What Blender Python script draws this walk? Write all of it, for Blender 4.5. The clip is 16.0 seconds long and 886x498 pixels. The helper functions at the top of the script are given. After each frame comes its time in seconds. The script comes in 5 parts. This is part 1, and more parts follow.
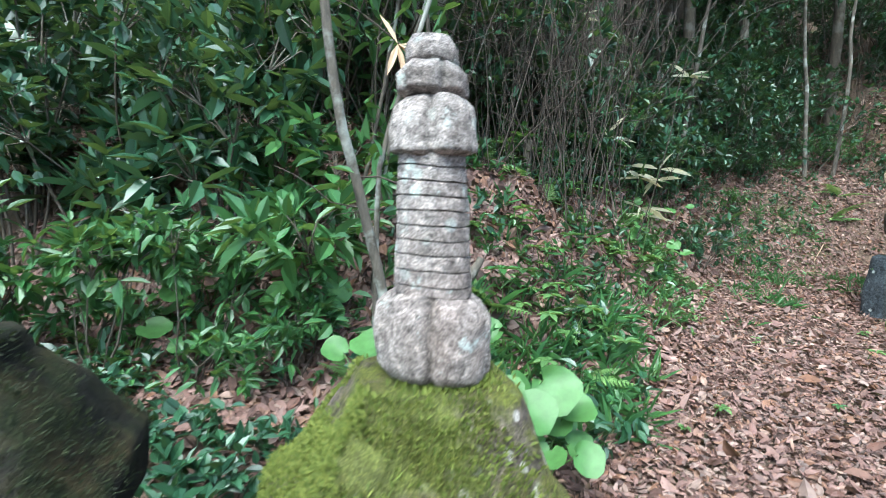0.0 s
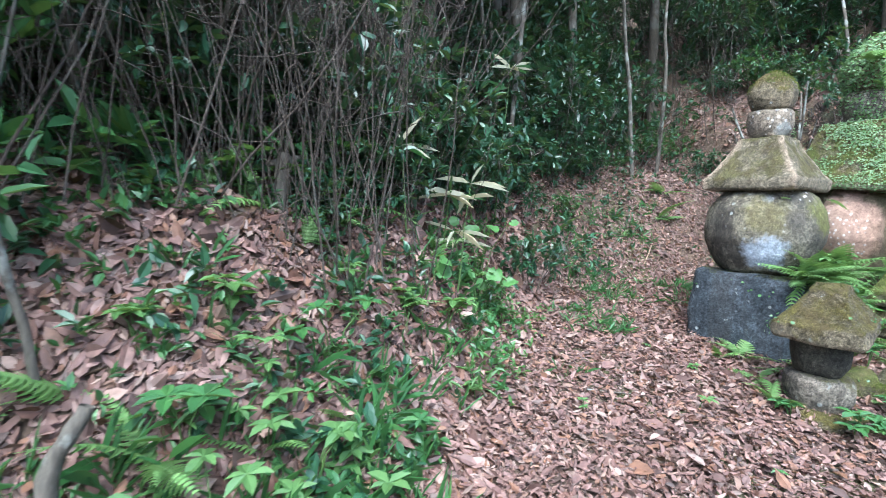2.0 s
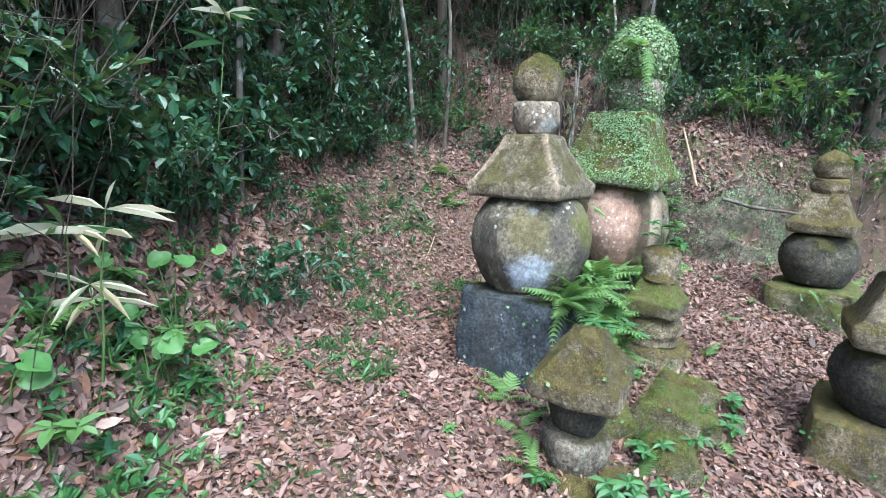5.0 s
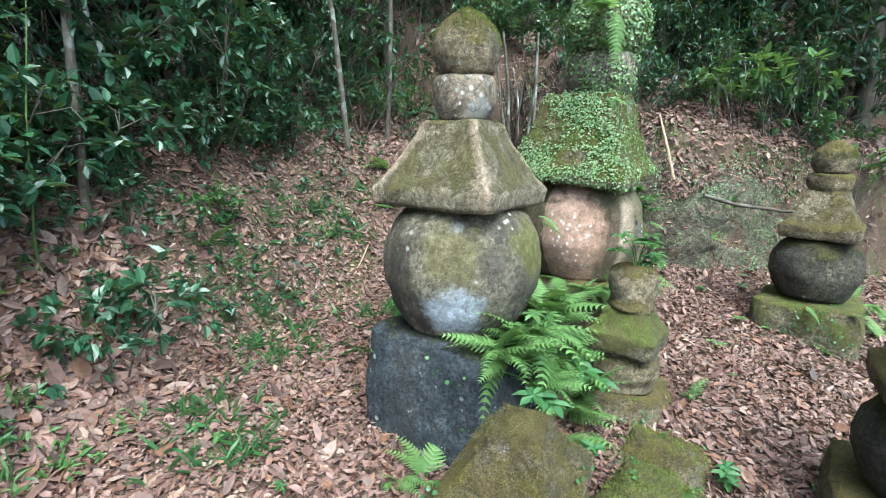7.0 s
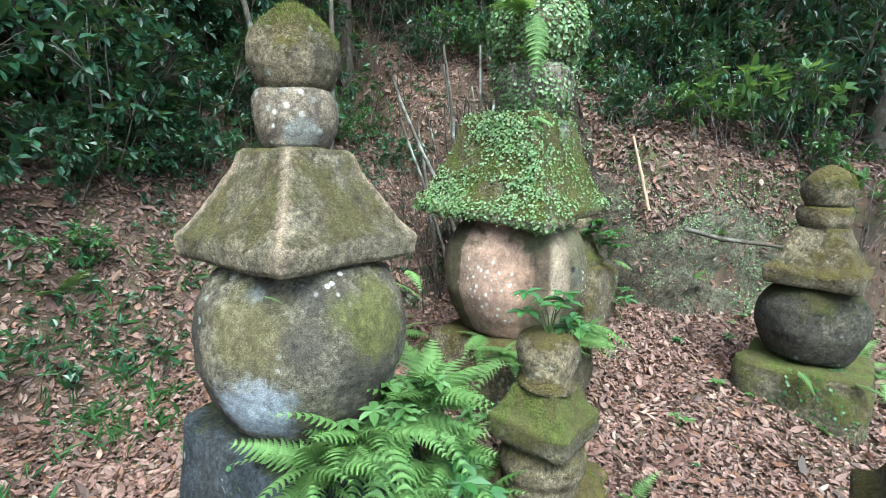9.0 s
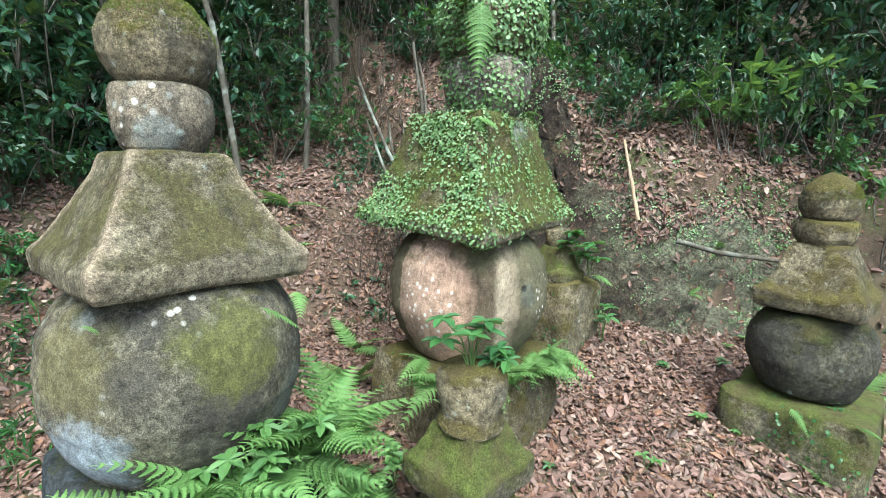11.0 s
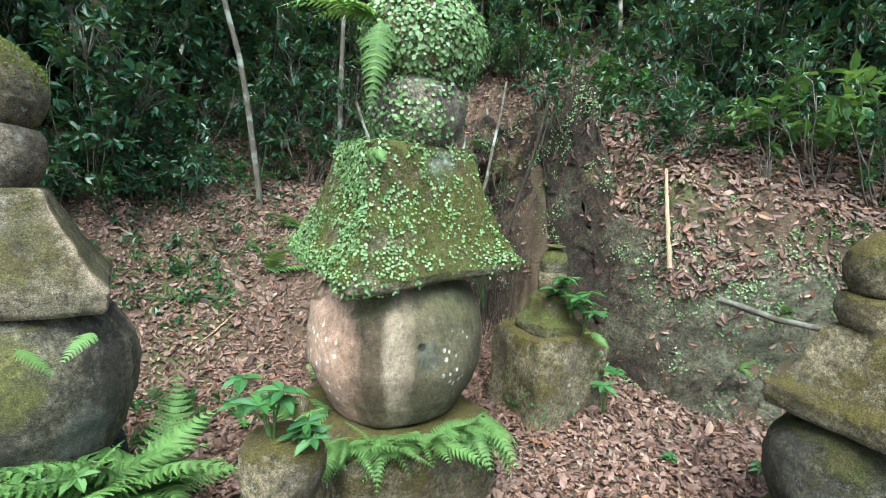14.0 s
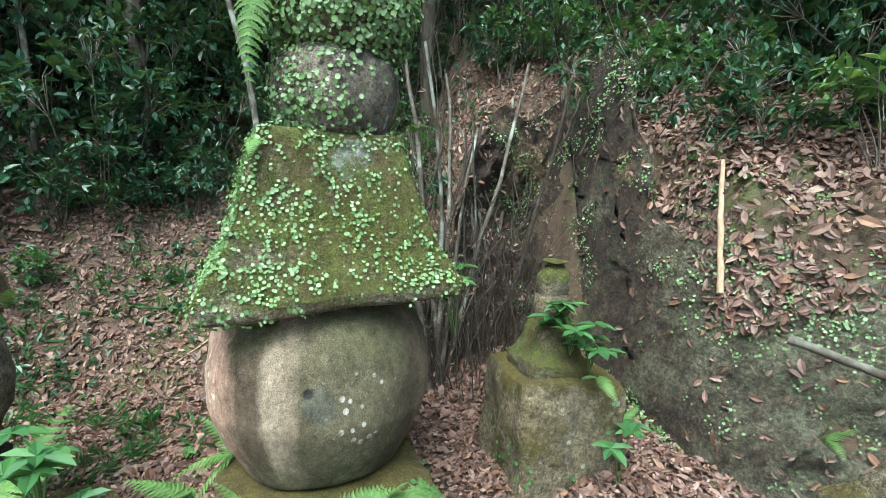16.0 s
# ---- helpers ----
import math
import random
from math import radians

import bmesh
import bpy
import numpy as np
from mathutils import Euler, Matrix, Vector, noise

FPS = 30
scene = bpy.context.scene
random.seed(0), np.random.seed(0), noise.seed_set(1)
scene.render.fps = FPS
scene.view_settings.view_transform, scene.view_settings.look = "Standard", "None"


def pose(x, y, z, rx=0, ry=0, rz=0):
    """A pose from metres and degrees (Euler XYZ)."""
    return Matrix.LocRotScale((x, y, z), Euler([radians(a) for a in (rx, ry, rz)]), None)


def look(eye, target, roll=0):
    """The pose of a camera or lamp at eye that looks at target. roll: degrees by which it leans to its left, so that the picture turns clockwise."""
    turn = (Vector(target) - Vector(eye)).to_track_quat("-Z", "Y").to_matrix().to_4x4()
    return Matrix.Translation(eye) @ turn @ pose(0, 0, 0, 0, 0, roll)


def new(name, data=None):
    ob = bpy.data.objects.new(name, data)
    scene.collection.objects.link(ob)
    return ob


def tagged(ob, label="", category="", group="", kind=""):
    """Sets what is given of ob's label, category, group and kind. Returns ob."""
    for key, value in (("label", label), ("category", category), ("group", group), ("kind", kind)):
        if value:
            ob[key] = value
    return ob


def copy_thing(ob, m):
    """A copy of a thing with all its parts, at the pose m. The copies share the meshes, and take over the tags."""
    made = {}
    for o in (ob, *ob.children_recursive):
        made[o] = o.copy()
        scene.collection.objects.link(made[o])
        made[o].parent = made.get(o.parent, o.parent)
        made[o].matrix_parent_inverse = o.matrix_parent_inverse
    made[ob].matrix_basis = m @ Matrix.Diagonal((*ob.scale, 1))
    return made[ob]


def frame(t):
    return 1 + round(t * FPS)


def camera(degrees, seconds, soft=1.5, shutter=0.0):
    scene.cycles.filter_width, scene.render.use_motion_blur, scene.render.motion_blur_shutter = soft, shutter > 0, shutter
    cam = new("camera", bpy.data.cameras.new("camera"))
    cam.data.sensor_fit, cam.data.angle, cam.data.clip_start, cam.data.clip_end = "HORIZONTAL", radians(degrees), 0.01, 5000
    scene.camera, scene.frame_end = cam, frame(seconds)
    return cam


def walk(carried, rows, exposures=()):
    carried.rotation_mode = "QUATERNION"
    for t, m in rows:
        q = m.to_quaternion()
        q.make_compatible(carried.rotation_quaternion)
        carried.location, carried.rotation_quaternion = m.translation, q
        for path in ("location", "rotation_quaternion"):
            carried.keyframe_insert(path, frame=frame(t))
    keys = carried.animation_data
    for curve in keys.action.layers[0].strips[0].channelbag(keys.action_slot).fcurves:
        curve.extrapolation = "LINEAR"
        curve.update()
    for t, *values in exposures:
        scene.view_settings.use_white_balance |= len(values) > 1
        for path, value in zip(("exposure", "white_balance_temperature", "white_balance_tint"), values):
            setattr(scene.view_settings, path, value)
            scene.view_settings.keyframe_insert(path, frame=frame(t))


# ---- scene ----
cam = camera(86.8, 16.0, 0.8, 0.2)
METRES, EYE, TILT, LEAN, TURN = 7.0, 0.65, -4.0, -4.2, 0.0
SKY, SUN, STOPS = 0.15, 1.7, 1.99
ROWS = [
    (0.0, 0.0, 0.0, 0.0, -0.0, -0.0, 0.0),
    (0.5, 0.0353, 0.0344, 0.0304, -1.86, -0.59, 0.27),
    (1.0, 0.0502, 0.0571, 0.0439, -6.3, -1.1, 1.1),
    (1.5, 0.0709, 0.0866, 0.0537, -10.21, -1.56, 2.5),
    (2.0, 0.1122, 0.1297, 0.0481, -14.83, -1.87, 3.57),
    (2.5, 0.1516, 0.1539, 0.0683, -20.0, -2.54, 3.87),
    (3.0, 0.1807, 0.1707, 0.0696, -25.8, -5.05, 4.28),
    (3.5, 0.2111, 0.209, 0.0931, -30.88, -8.23, 4.05),
    (4.0, 0.2214, 0.2155, 0.0972, -33.22, -9.07, 3.96),
    (6.5, 0.3373, 0.2572, 0.1061, -37.65, -10.21, 4.75),
    (7.0, 0.3669, 0.278, 0.1036, -38.1, -10.9, 4.61),
    (7.5, 0.4187, 0.2784, 0.0924, -37.56, -11.03, 5.28),
    (8.0, 0.4563, 0.2713, 0.1061, -36.51, -9.94, 5.14),
    (8.5, 0.4686, 0.2691, 0.1109, -36.12, -8.68, 5.07),
    (9.0, 0.4967, 0.2818, 0.104, -35.61, -8.13, 4.85),
    (11.5, 0.5777, 0.2716, 0.1036, -31.82, -7.02, 4.19),
    (12.0, 0.5911, 0.2642, 0.1058, -31.25, -6.27, 3.67),
    (12.5, 0.6205, 0.2734, 0.1009, -30.03, -5.9, 3.02),
    (13.0, 0.6512, 0.2761, 0.0995, -27.26, -5.42, 3.21),
    (13.5, 0.6779, 0.2657, 0.098, -21.27, -4.82, 3.05),
    (14.0, 0.7211, 0.2534, 0.1065, -15.94, -4.39, 2.13),
    (14.5, 0.7558, 0.2643, 0.1028, -12.0, -3.67, 1.14),
    (15.0, 0.801, 0.3018, 0.1008, -7.99, -3.61, 1.69),
    (15.5, 0.8132, 0.31, 0.102, -5.9, -3.75, 2.21),
    (16.0, 0.829, 0.3061, 0.1026, -3.97, -3.1, 2.26),
]
walk(cam, [(t, pose(0, 0, EYE, TILT, LEAN, TURN) @ pose(METRES * x, METRES * y, METRES * z, 90 + pitch, roll, yaw)) for t, x, y, z, yaw, pitch, roll in ROWS],
     [(0.0, STOPS, 5550, -4), (1.2, STOPS, 5500, -4), (2.2, STOPS + 0.16, 5250, 3), (4.2, STOPS + 0.08, 5250, 3), (6.4, STOPS, 5600, -4), (9.0, STOPS, 5600, -7), (12.0, STOPS, 5850, -9), (16.0, STOPS - 0.1, 5800, -9)])

# ---- world and light ----
world = bpy.data.worlds.new("overcast_sky")
scene.world = world
world.use_nodes = True
wn = world.node_tree.nodes
sky = wn.new("ShaderNodeTexSky")
sky.sky_type = "NISHITA"
sky.sun_disc = False
sky.sun_elevation, sky.sun_rotation = radians(62), radians(205)
sky.air_density, sky.dust_density = 1.0, 4.0
wn["Background"].inputs["Strength"].default_value = SKY
world.node_tree.links.new(sky.outputs["Color"], wn["Background"].inputs["Color"])
sun_data = bpy.data.lights.new("sun", "SUN")
sun_data.energy, sun_data.angle, sun_data.color = SUN, radians(35), (1.0, 1.0, 0.96)
sun = new("sun", sun_data)
sun.matrix_world = look((2.0, -4.0, 12.0), (4.0, 3.5, 0.5))


# ---- materials ----
def shader(name, rough=0.8):
    m = bpy.data.materials.new(name)
    m.use_nodes = True
    t = m.node_tree
    b = t.nodes["Principled BSDF"]
    b.inputs["Roughness"].default_value = rough
    return m, t, b


def node(t, kind, **values):
    n = t.nodes.new(kind)
    for k, v in values.items():
        n.inputs[k].default_value = v
    return n


def ramp(t, fac, stops):
    n = t.nodes.new("ShaderNodeValToRGB")
    e = n.color_ramp.elements
    e.remove(e[1])
    for i, (p, c) in enumerate(stops):
        if i:
            stop = e.new(p)
        else:
            stop = e[0]
            stop.position = p
        stop.color = (*c, 1) if isinstance(c, tuple) else (c, c, c, 1)
    t.links.new(fac, n.inputs["Fac"])
    return n.outputs["Color"]


def noisy(t, scale, detail=6.0, rough=0.6, vector=None):
    n = node(t, "ShaderNodeTexNoise", Scale=scale, Detail=detail, Roughness=rough)
    if vector:
        t.links.new(vector, n.inputs["Vector"])
    return n.outputs["Fac"]


def mix(t, fac, a, b, blend="MIX"):
    n = t.nodes.new("ShaderNodeMix")
    n.data_type, n.blend_type = "RGBA", blend
    for sock, v in ((n.inputs[0], fac), (n.inputs[6], a), (n.inputs[7], b)):
        if isinstance(v, (int, float)):
            sock.default_value = v
        elif isinstance(v, tuple):
            sock.default_value = (*v, 1)
        else:
            t.links.new(v, sock)
    return n.outputs[2]


def calc(t, op, a, b=0.0, clamp=False):
    n = t.nodes.new("ShaderNodeMath")
    n.operation, n.use_clamp = op, clamp
    for sock, v in ((n.inputs[0], a), (n.inputs[1], b)):
        if isinstance(v, (int, float)):
            sock.default_value = v
        else:
            t.links.new(v, sock)
    return n.outputs[0]


def bump(t, bsdf, height, strength=0.5, distance=0.01):
    n = node(t, "ShaderNodeBump", Strength=strength, Distance=distance)
    t.links.new(height, n.inputs["Height"])
    t.links.new(n.outputs["Normal"], bsdf.inputs["Normal"])


def coords(t, scale=(1, 1, 1)):
    c = t.nodes.new("ShaderNodeTexCoord")
    m = t.nodes.new("ShaderNodeMapping")
    m.inputs["Scale"].default_value = scale
    t.links.new(c.outputs["Object"], m.inputs["Vector"])
    return m.outputs["Vector"]


def stone_material(name, rock, rock2, moss=0.5, moss_colour=(0.115, 0.125, 0.03), lichen=0.3, streak=0.3,
                   streak_colour=(0.05, 0.045, 0.04), patch=0.0, patch_colour=(0.35, 0.4, 0.45), grainy=0.85, bands=7.0, pale=0.0,
                   ridge=None, around=(), blots=(), dots=()):
    """Weathered stone: grain, dark runs of water, moss where it faces the sky, spots of lichen."""
    m, t, b = shader(name, 0.9)
    b.inputs["Specular IOR Level"].default_value = 0.25
    v = coords(t)
    big = noisy(t, 3.0, 5, 0.6, v)
    fine = noisy(t, 60.0, 8, 0.7, v)
    col = mix(t, ramp(t, big, [(0.35, 0.0), (0.65, 1.0)]), rock, rock2)
    speck = noisy(t, 170.0, 4, 0.8, v)
    blot = noisy(t, 14.0, 8, 0.75, v)
    col = mix(t, grainy, col, ramp(t, fine, [(0.34, 0.2), (0.66, 1.4)]), "MULTIPLY")
    col = mix(t, 0.8 * grainy, col, ramp(t, blot, [(0.38, 0.3), (0.6, 1.3)]), "MULTIPLY")
    col = mix(t, ramp(t, speck, [(0.66, 0.0), (0.72, 0.55)]), col, (0.4, 0.38, 0.34))
    runs = noisy(t, 1.0, 4, 0.6, coords(t, (bands, bands, 0.06 * bands)))
    col = mix(t, calc(t, "MULTIPLY", ramp(t, runs, [(0.49, 0.0), (0.6, 1.0)]), streak), col, streak_colour)
    if pale:
        wash = noisy(t, 1.0, 3, 0.5, coords(t, (bands * 1.3, bands * 1.3, 0.3)))
        col = mix(t, calc(t, "MULTIPLY", ramp(t, wash, [(0.55, 0.0), (0.62, 1.0)]), pale), col, (0.5, 0.47, 0.42))
    if patch:
        blot = noisy(t, 2.3, 4, 0.5, coords(t, (1.2, 1, 1.3)))
        col = mix(t, calc(t, "MULTIPLY", ramp(t, blot, [(0.57, 0.0), (0.62, 1.0)]), patch), col, patch_colour)
    place_xyz = t.nodes.new("ShaderNodeSeparateXYZ")
    t.links.new(v, place_xyz.inputs[0])
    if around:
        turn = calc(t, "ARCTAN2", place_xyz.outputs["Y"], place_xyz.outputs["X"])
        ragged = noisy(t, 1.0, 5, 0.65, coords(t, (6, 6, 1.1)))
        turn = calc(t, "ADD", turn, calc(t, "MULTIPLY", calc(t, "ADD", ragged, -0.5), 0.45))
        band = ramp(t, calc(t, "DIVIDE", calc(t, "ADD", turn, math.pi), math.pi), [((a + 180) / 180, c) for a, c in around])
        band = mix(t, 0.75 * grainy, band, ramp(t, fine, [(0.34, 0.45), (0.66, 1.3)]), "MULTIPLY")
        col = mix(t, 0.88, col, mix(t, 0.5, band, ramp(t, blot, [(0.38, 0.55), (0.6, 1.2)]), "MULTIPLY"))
    if ridge is not None:
        cr, sr = math.cos(radians(ridge)), math.sin(radians(ridge))
        px, py = place_xyz.outputs["X"], place_xyz.outputs["Y"]
        ax = calc(t, "ABSOLUTE", calc(t, "ADD", calc(t, "MULTIPLY", px, cr), calc(t, "MULTIPLY", py, sr)))
        ay = calc(t, "ABSOLUTE", calc(t, "SUBTRACT", calc(t, "MULTIPLY", py, cr), calc(t, "MULTIPLY", px, sr)))
        off = calc(t, "ADD", calc(t, "ABSOLUTE", calc(t, "SUBTRACT", ax, ay)), calc(t, "MULTIPLY", noisy(t, 16.0, 6, 0.7, v), 0.13))
        worn = ramp(t, off, [(0.065, 1.0), (0.115, 0.0)])
        col = mix(t, calc(t, "MULTIPLY", worn, 0.7), col, mix(t, 0.7, (0.4, 0.3, 0.22), ramp(t, fine, [(0.34, 0.4), (0.66, 1.3)]), "MULTIPLY"))
    vor = node(t, "ShaderNodeTexVoronoi", Scale=17.0)
    t.links.new(v, vor.inputs["Vector"])
    spots = calc(t, "MULTIPLY", ramp(t, vor.outputs["Distance"], [(0.16, 1.0), (0.26, 0.0)]),
                 ramp(t, noisy(t, 4.0, 3, 0.5, coords(t, (1, 1.3, 0.8))), [(0.62 - 0.25 * lichen, 0.0), (0.70 - 0.2 * lichen, 1.0)]))
    crust = ramp(t, noisy(t, 13.0, 9, 0.75, v), [(0.66 - 0.1 * lichen, 0.0), (0.72 - 0.1 * lichen, 1.0)])
    col = mix(t, calc(t, "MULTIPLY", calc(t, "MAXIMUM", spots, crust), min(1.0, 0.35 + lichen)), col, (0.5, 0.53, 0.5))
    def near(at, size, rough=0.5):
        d = t.nodes.new("ShaderNodeVectorMath")
        d.operation = "DISTANCE"
        t.links.new(v, d.inputs[0])
        d.inputs[1].default_value = at
        far = calc(t, "DIVIDE", d.outputs["Value"], size)
        return calc(t, "ADD", far, calc(t, "MULTIPLY", calc(t, "ADD", noisy(t, 9.0, 7, 0.7, v), -0.5), rough * 2.4))
    for at, size in dots:
        ring = node(t, "ShaderNodeTexVoronoi", Scale=26.0)
        t.links.new(coords(t, (1, 1.1, 0.9)), ring.inputs["Vector"])
        spot = calc(t, "MULTIPLY", ramp(t, calc(t, "ADD", ring.outputs["Distance"], calc(t, "MULTIPLY", fine, 0.25)), [(0.34, 1.0), (0.42, 0.0)]),
                    ramp(t, near(at, size, 0.8), [(0.7, 1.0), (1.0, 0.0)]))
        col = mix(t, calc(t, "MULTIPLY", spot, 0.85), col, (0.6, 0.56, 0.53))
    for at, size, colour, amount in blots:
        shape = ramp(t, near(at, size, 0.85), [(0.6, 1.0), (1.2, 0.0)])
        tint = mix(t, ramp(t, noisy(t, 40.0, 6, 0.75, v), [(0.3, 0.0), (0.7, 1.0)]), tuple(0.45 * c for c in colour), tuple(1.25 * c for c in colour))
        col = mix(t, calc(t, "MULTIPLY", shape, amount), col, tint)
    g = t.nodes.new("ShaderNodeNewGeometry")
    s = t.nodes.new("ShaderNodeSeparateXYZ")
    t.links.new(g.outputs["Normal"], s.inputs[0])
    up = calc(t, "MULTIPLY", s.outputs["Z"], 0.28)
    mask = calc(t, "ADD", calc(t, "ADD", up, calc(t, "ADD", calc(t, "MULTIPLY", noisy(t, 3.6, 9, 0.72, v), 1.5), -0.25)), moss - 0.5)
    mask = ramp(t, calc(t, "ADD", mask, calc(t, "MULTIPLY", noisy(t, 22.0, 6, 0.7, v), 0.3)), [(0.66, 0.0), (0.84, 1.0)])
    if ridge is not None:
        mask = calc(t, "MULTIPLY", mask, calc(t, "SUBTRACT", 1.0, calc(t, "MULTIPLY", worn, 0.85)))
    tuft = noisy(t, 130.0, 4, 0.7, v)
    mc = mix(t, ramp(t, tuft, [(0.3, 0.0), (0.7, 1.0)]), tuple(0.3 * c for c in moss_colour), tuple(1.15 * c for c in moss_colour))
    mc = mix(t, ramp(t, noisy(t, 9.0, 4, 0.6, v), [(0.4, 0.0), (0.68, 0.85)]), mc, (0.09, 0.065, 0.03))
    col = mix(t, calc(t, "MULTIPLY", mask, 0.92), col, mc)
    pits = noisy(t, 240.0, 5, 0.8, v)
    col = mix(t, 0.75, col, ramp(t, pits, [(0.36, 0.45), (0.5, 1.0), (0.64, 1.9)]), "MULTIPLY")
    patchy = noisy(t, 30.0, 7, 0.75, coords(t, (1, 1, 0.7)))
    col = mix(t, 0.6, col, ramp(t, patchy, [(0.36, 0.65), (0.62, 1.45)]), "MULTIPLY")
    t.links.new(col, b.inputs["Base Color"])
    h = calc(t, "ADD", calc(t, "ADD", calc(t, "MULTIPLY", fine, 0.5), calc(t, "MULTIPLY", pits, 0.25)), calc(t, "MULTIPLY", mask, calc(t, "ADD", tuft, 0.6)))
    bump(t, b, h, 1.0, 0.02)
    return m


def leaf_material(name, colours, rough=0.45, through_light=0.25, spread=0.35):
    """Leaves, each of its own tint, that let some light through."""
    m, t, b = shader(name, rough)
    g = t.nodes.new("ShaderNodeNewGeometry")
    n = len(colours)
    col = ramp(t, g.outputs["Random Per Island"], [(i / max(1, n - 1), c) for i, c in enumerate(colours)])
    blotch = noisy(t, 25.0, 4, 0.6, coords(t))
    col = mix(t, spread, col, ramp(t, blotch, [(0.3, 0.35), (0.7, 1.0)]), "MULTIPLY")
    t.links.new(col, b.inputs["Base Color"])
    tr = t.nodes.new("ShaderNodeBsdfTranslucent")
    t.links.new(mix(t, 0.35, col, (0.35, 0.45, 0.05)), tr.inputs["Color"])
    ms = node(t, "ShaderNodeMixShader", Fac=through_light)
    t.links.new(b.outputs[0], ms.inputs[1])
    t.links.new(tr.outputs[0], ms.inputs[2])
    t.links.new(ms.outputs[0], t.nodes["Material Output"].inputs["Surface"])
    return m


def bark_material(name, dark, light, lichen=0.3):
    m, t, b = shader(name, 0.9)
    v = coords(t, (1, 1, 0.25))
    n1, n2 = noisy(t, 45.0, 8, 0.7, v), noisy(t, 5.0, 5, 0.6, coords(t))
    col = mix(t, ramp(t, n1, [(0.3, 0.0), (0.7, 1.0)]), dark, light)
    col = mix(t, calc(t, "MULTIPLY", ramp(t, n2, [(0.52, 0.0), (0.62, 1.0)]), lichen), col, (0.38, 0.4, 0.36))
    t.links.new(col, b.inputs["Base Color"])
    bump(t, b, n1, 0.6, 0.01)
    return m


def clay_material():
    """Bare earth of a cut bank: brown and ochre clay, crumbly, mossy in places."""
    m, t, b = shader("crumbling_clay", 0.95)
    v = coords(t)
    n1, n2, n3 = noisy(t, 2.2, 7, 0.65, v), noisy(t, 12.0, 9, 0.75, v), noisy(t, 60.0, 6, 0.75, v)
    col = mix(t, ramp(t, n2, [(0.35, 0.0), (0.65, 1.0)]), (0.018, 0.011, 0.008), (0.09, 0.055, 0.038))
    col = mix(t, ramp(t, n1, [(0.56, 0.0), (0.64, 0.8)]), col, (0.26, 0.18, 0.1))
    col = mix(t, ramp(t, noisy(t, 3.1, 8, 0.7, coords(t, (1.4, 1, 1))), [(0.5, 0.0), (0.62, 0.6)]), col, (0.105, 0.115, 0.06))
    along = t.nodes.new("ShaderNodeSeparateXYZ")
    t.links.new(v, along.inputs[0])
    mossy = calc(t, "ADD", calc(t, "MULTIPLY", along.outputs["X"], 0.5), calc(t, "MULTIPLY", noisy(t, 4.0, 8, 0.7, v), 1.2))
    col = mix(t, ramp(t, calc(t, "ADD", mossy, -3.6), [(0.5, 0.0), (0.8, 0.7)]), col, mix(t, n2, (0.14, 0.135, 0.09), (0.32, 0.31, 0.21)))
    col = mix(t, 0.9, col, ramp(t, n3, [(0.34, 0.3), (0.64, 1.45)]), "MULTIPLY")
    col = mix(t, 0.7, col, ramp(t, noisy(t, 26.0, 8, 0.75, v), [(0.38, 0.35), (0.6, 1.35)]), "MULTIPLY")
    t.links.new(col, b.inputs["Base Color"])
    bump(t, b, calc(t, "ADD", n2, n3), 1.0, 0.06)
    return m


def soil_material():
    m, t, b = shader("forest_soil", 0.95)
    v = coords(t)
    n1, n2, n3 = noisy(t, 1.3, 6, 0.6, v), noisy(t, 28.0, 9, 0.75, v), noisy(t, 4.0, 7, 0.65, v)
    col = mix(t, ramp(t, n2, [(0.3, 0.0), (0.7, 1.0)]), (0.035, 0.022, 0.015), (0.16, 0.105, 0.075))
    col = mix(t, ramp(t, n3, [(0.5, 0.0), (0.72, 0.75)]), col, (0.12, 0.08, 0.052))
    g = t.nodes.new("ShaderNodeNewGeometry")
    w = t.nodes.new("ShaderNodeSeparateXYZ")
    t.links.new(g.outputs["True Normal"], w.inputs[0])
    steep = ramp(t, calc(t, "ADD", w.outputs["Z"], calc(t, "MULTIPLY", n3, 0.3)), [(0.62, 1.0), (0.82, 0.0)])
    clay = mix(t, ramp(t, noisy(t, 7.0, 8, 0.7, coords(t, (1, 1, 0.35))), [(0.35, 0.0), (0.65, 1.0)]), (0.04, 0.026, 0.017), (0.15, 0.1, 0.065))
    col = mix(t, calc(t, "MULTIPLY", steep, 0.85), col, clay)
    moss = ramp(t, calc(t, "ADD", n1, calc(t, "MULTIPLY", n3, 0.5)), [(0.78, 0.0), (0.9, 0.8)])
    col = mix(t, moss, col, (0.075, 0.085, 0.028))
    t.links.new(col, b.inputs["Base Color"])
    bump(t, b, calc(t, "ADD", n2, n3), 0.9, 0.03)
    return m


SOIL = soil_material()
CLAY_BANK = clay_material()
STONE_BROWN = stone_material("brown_mossy_stone", (0.2, 0.168, 0.115), (0.265, 0.22, 0.155), 0.46, (0.155, 0.14, 0.055), 0.1, 0.25, ridge=18)
STONE_GREY = stone_material("grey_stone_lichened", (0.2, 0.165, 0.13), (0.26, 0.225, 0.18), 0.34, (0.15, 0.16, 0.03), 0.36, 0.5)
STONE_BOWL = stone_material("grey_bowl_stone", (0.22, 0.175, 0.13), (0.31, 0.25, 0.19), 0.3, (0.14, 0.14, 0.03), 0.3, 0.5,
                            blots=[((-0.02, -0.15, 1.6), 0.08, (0.28, 0.3, 0.29), 0.6)], dots=[((-0.1, -0.1, 1.7), 0.14)])
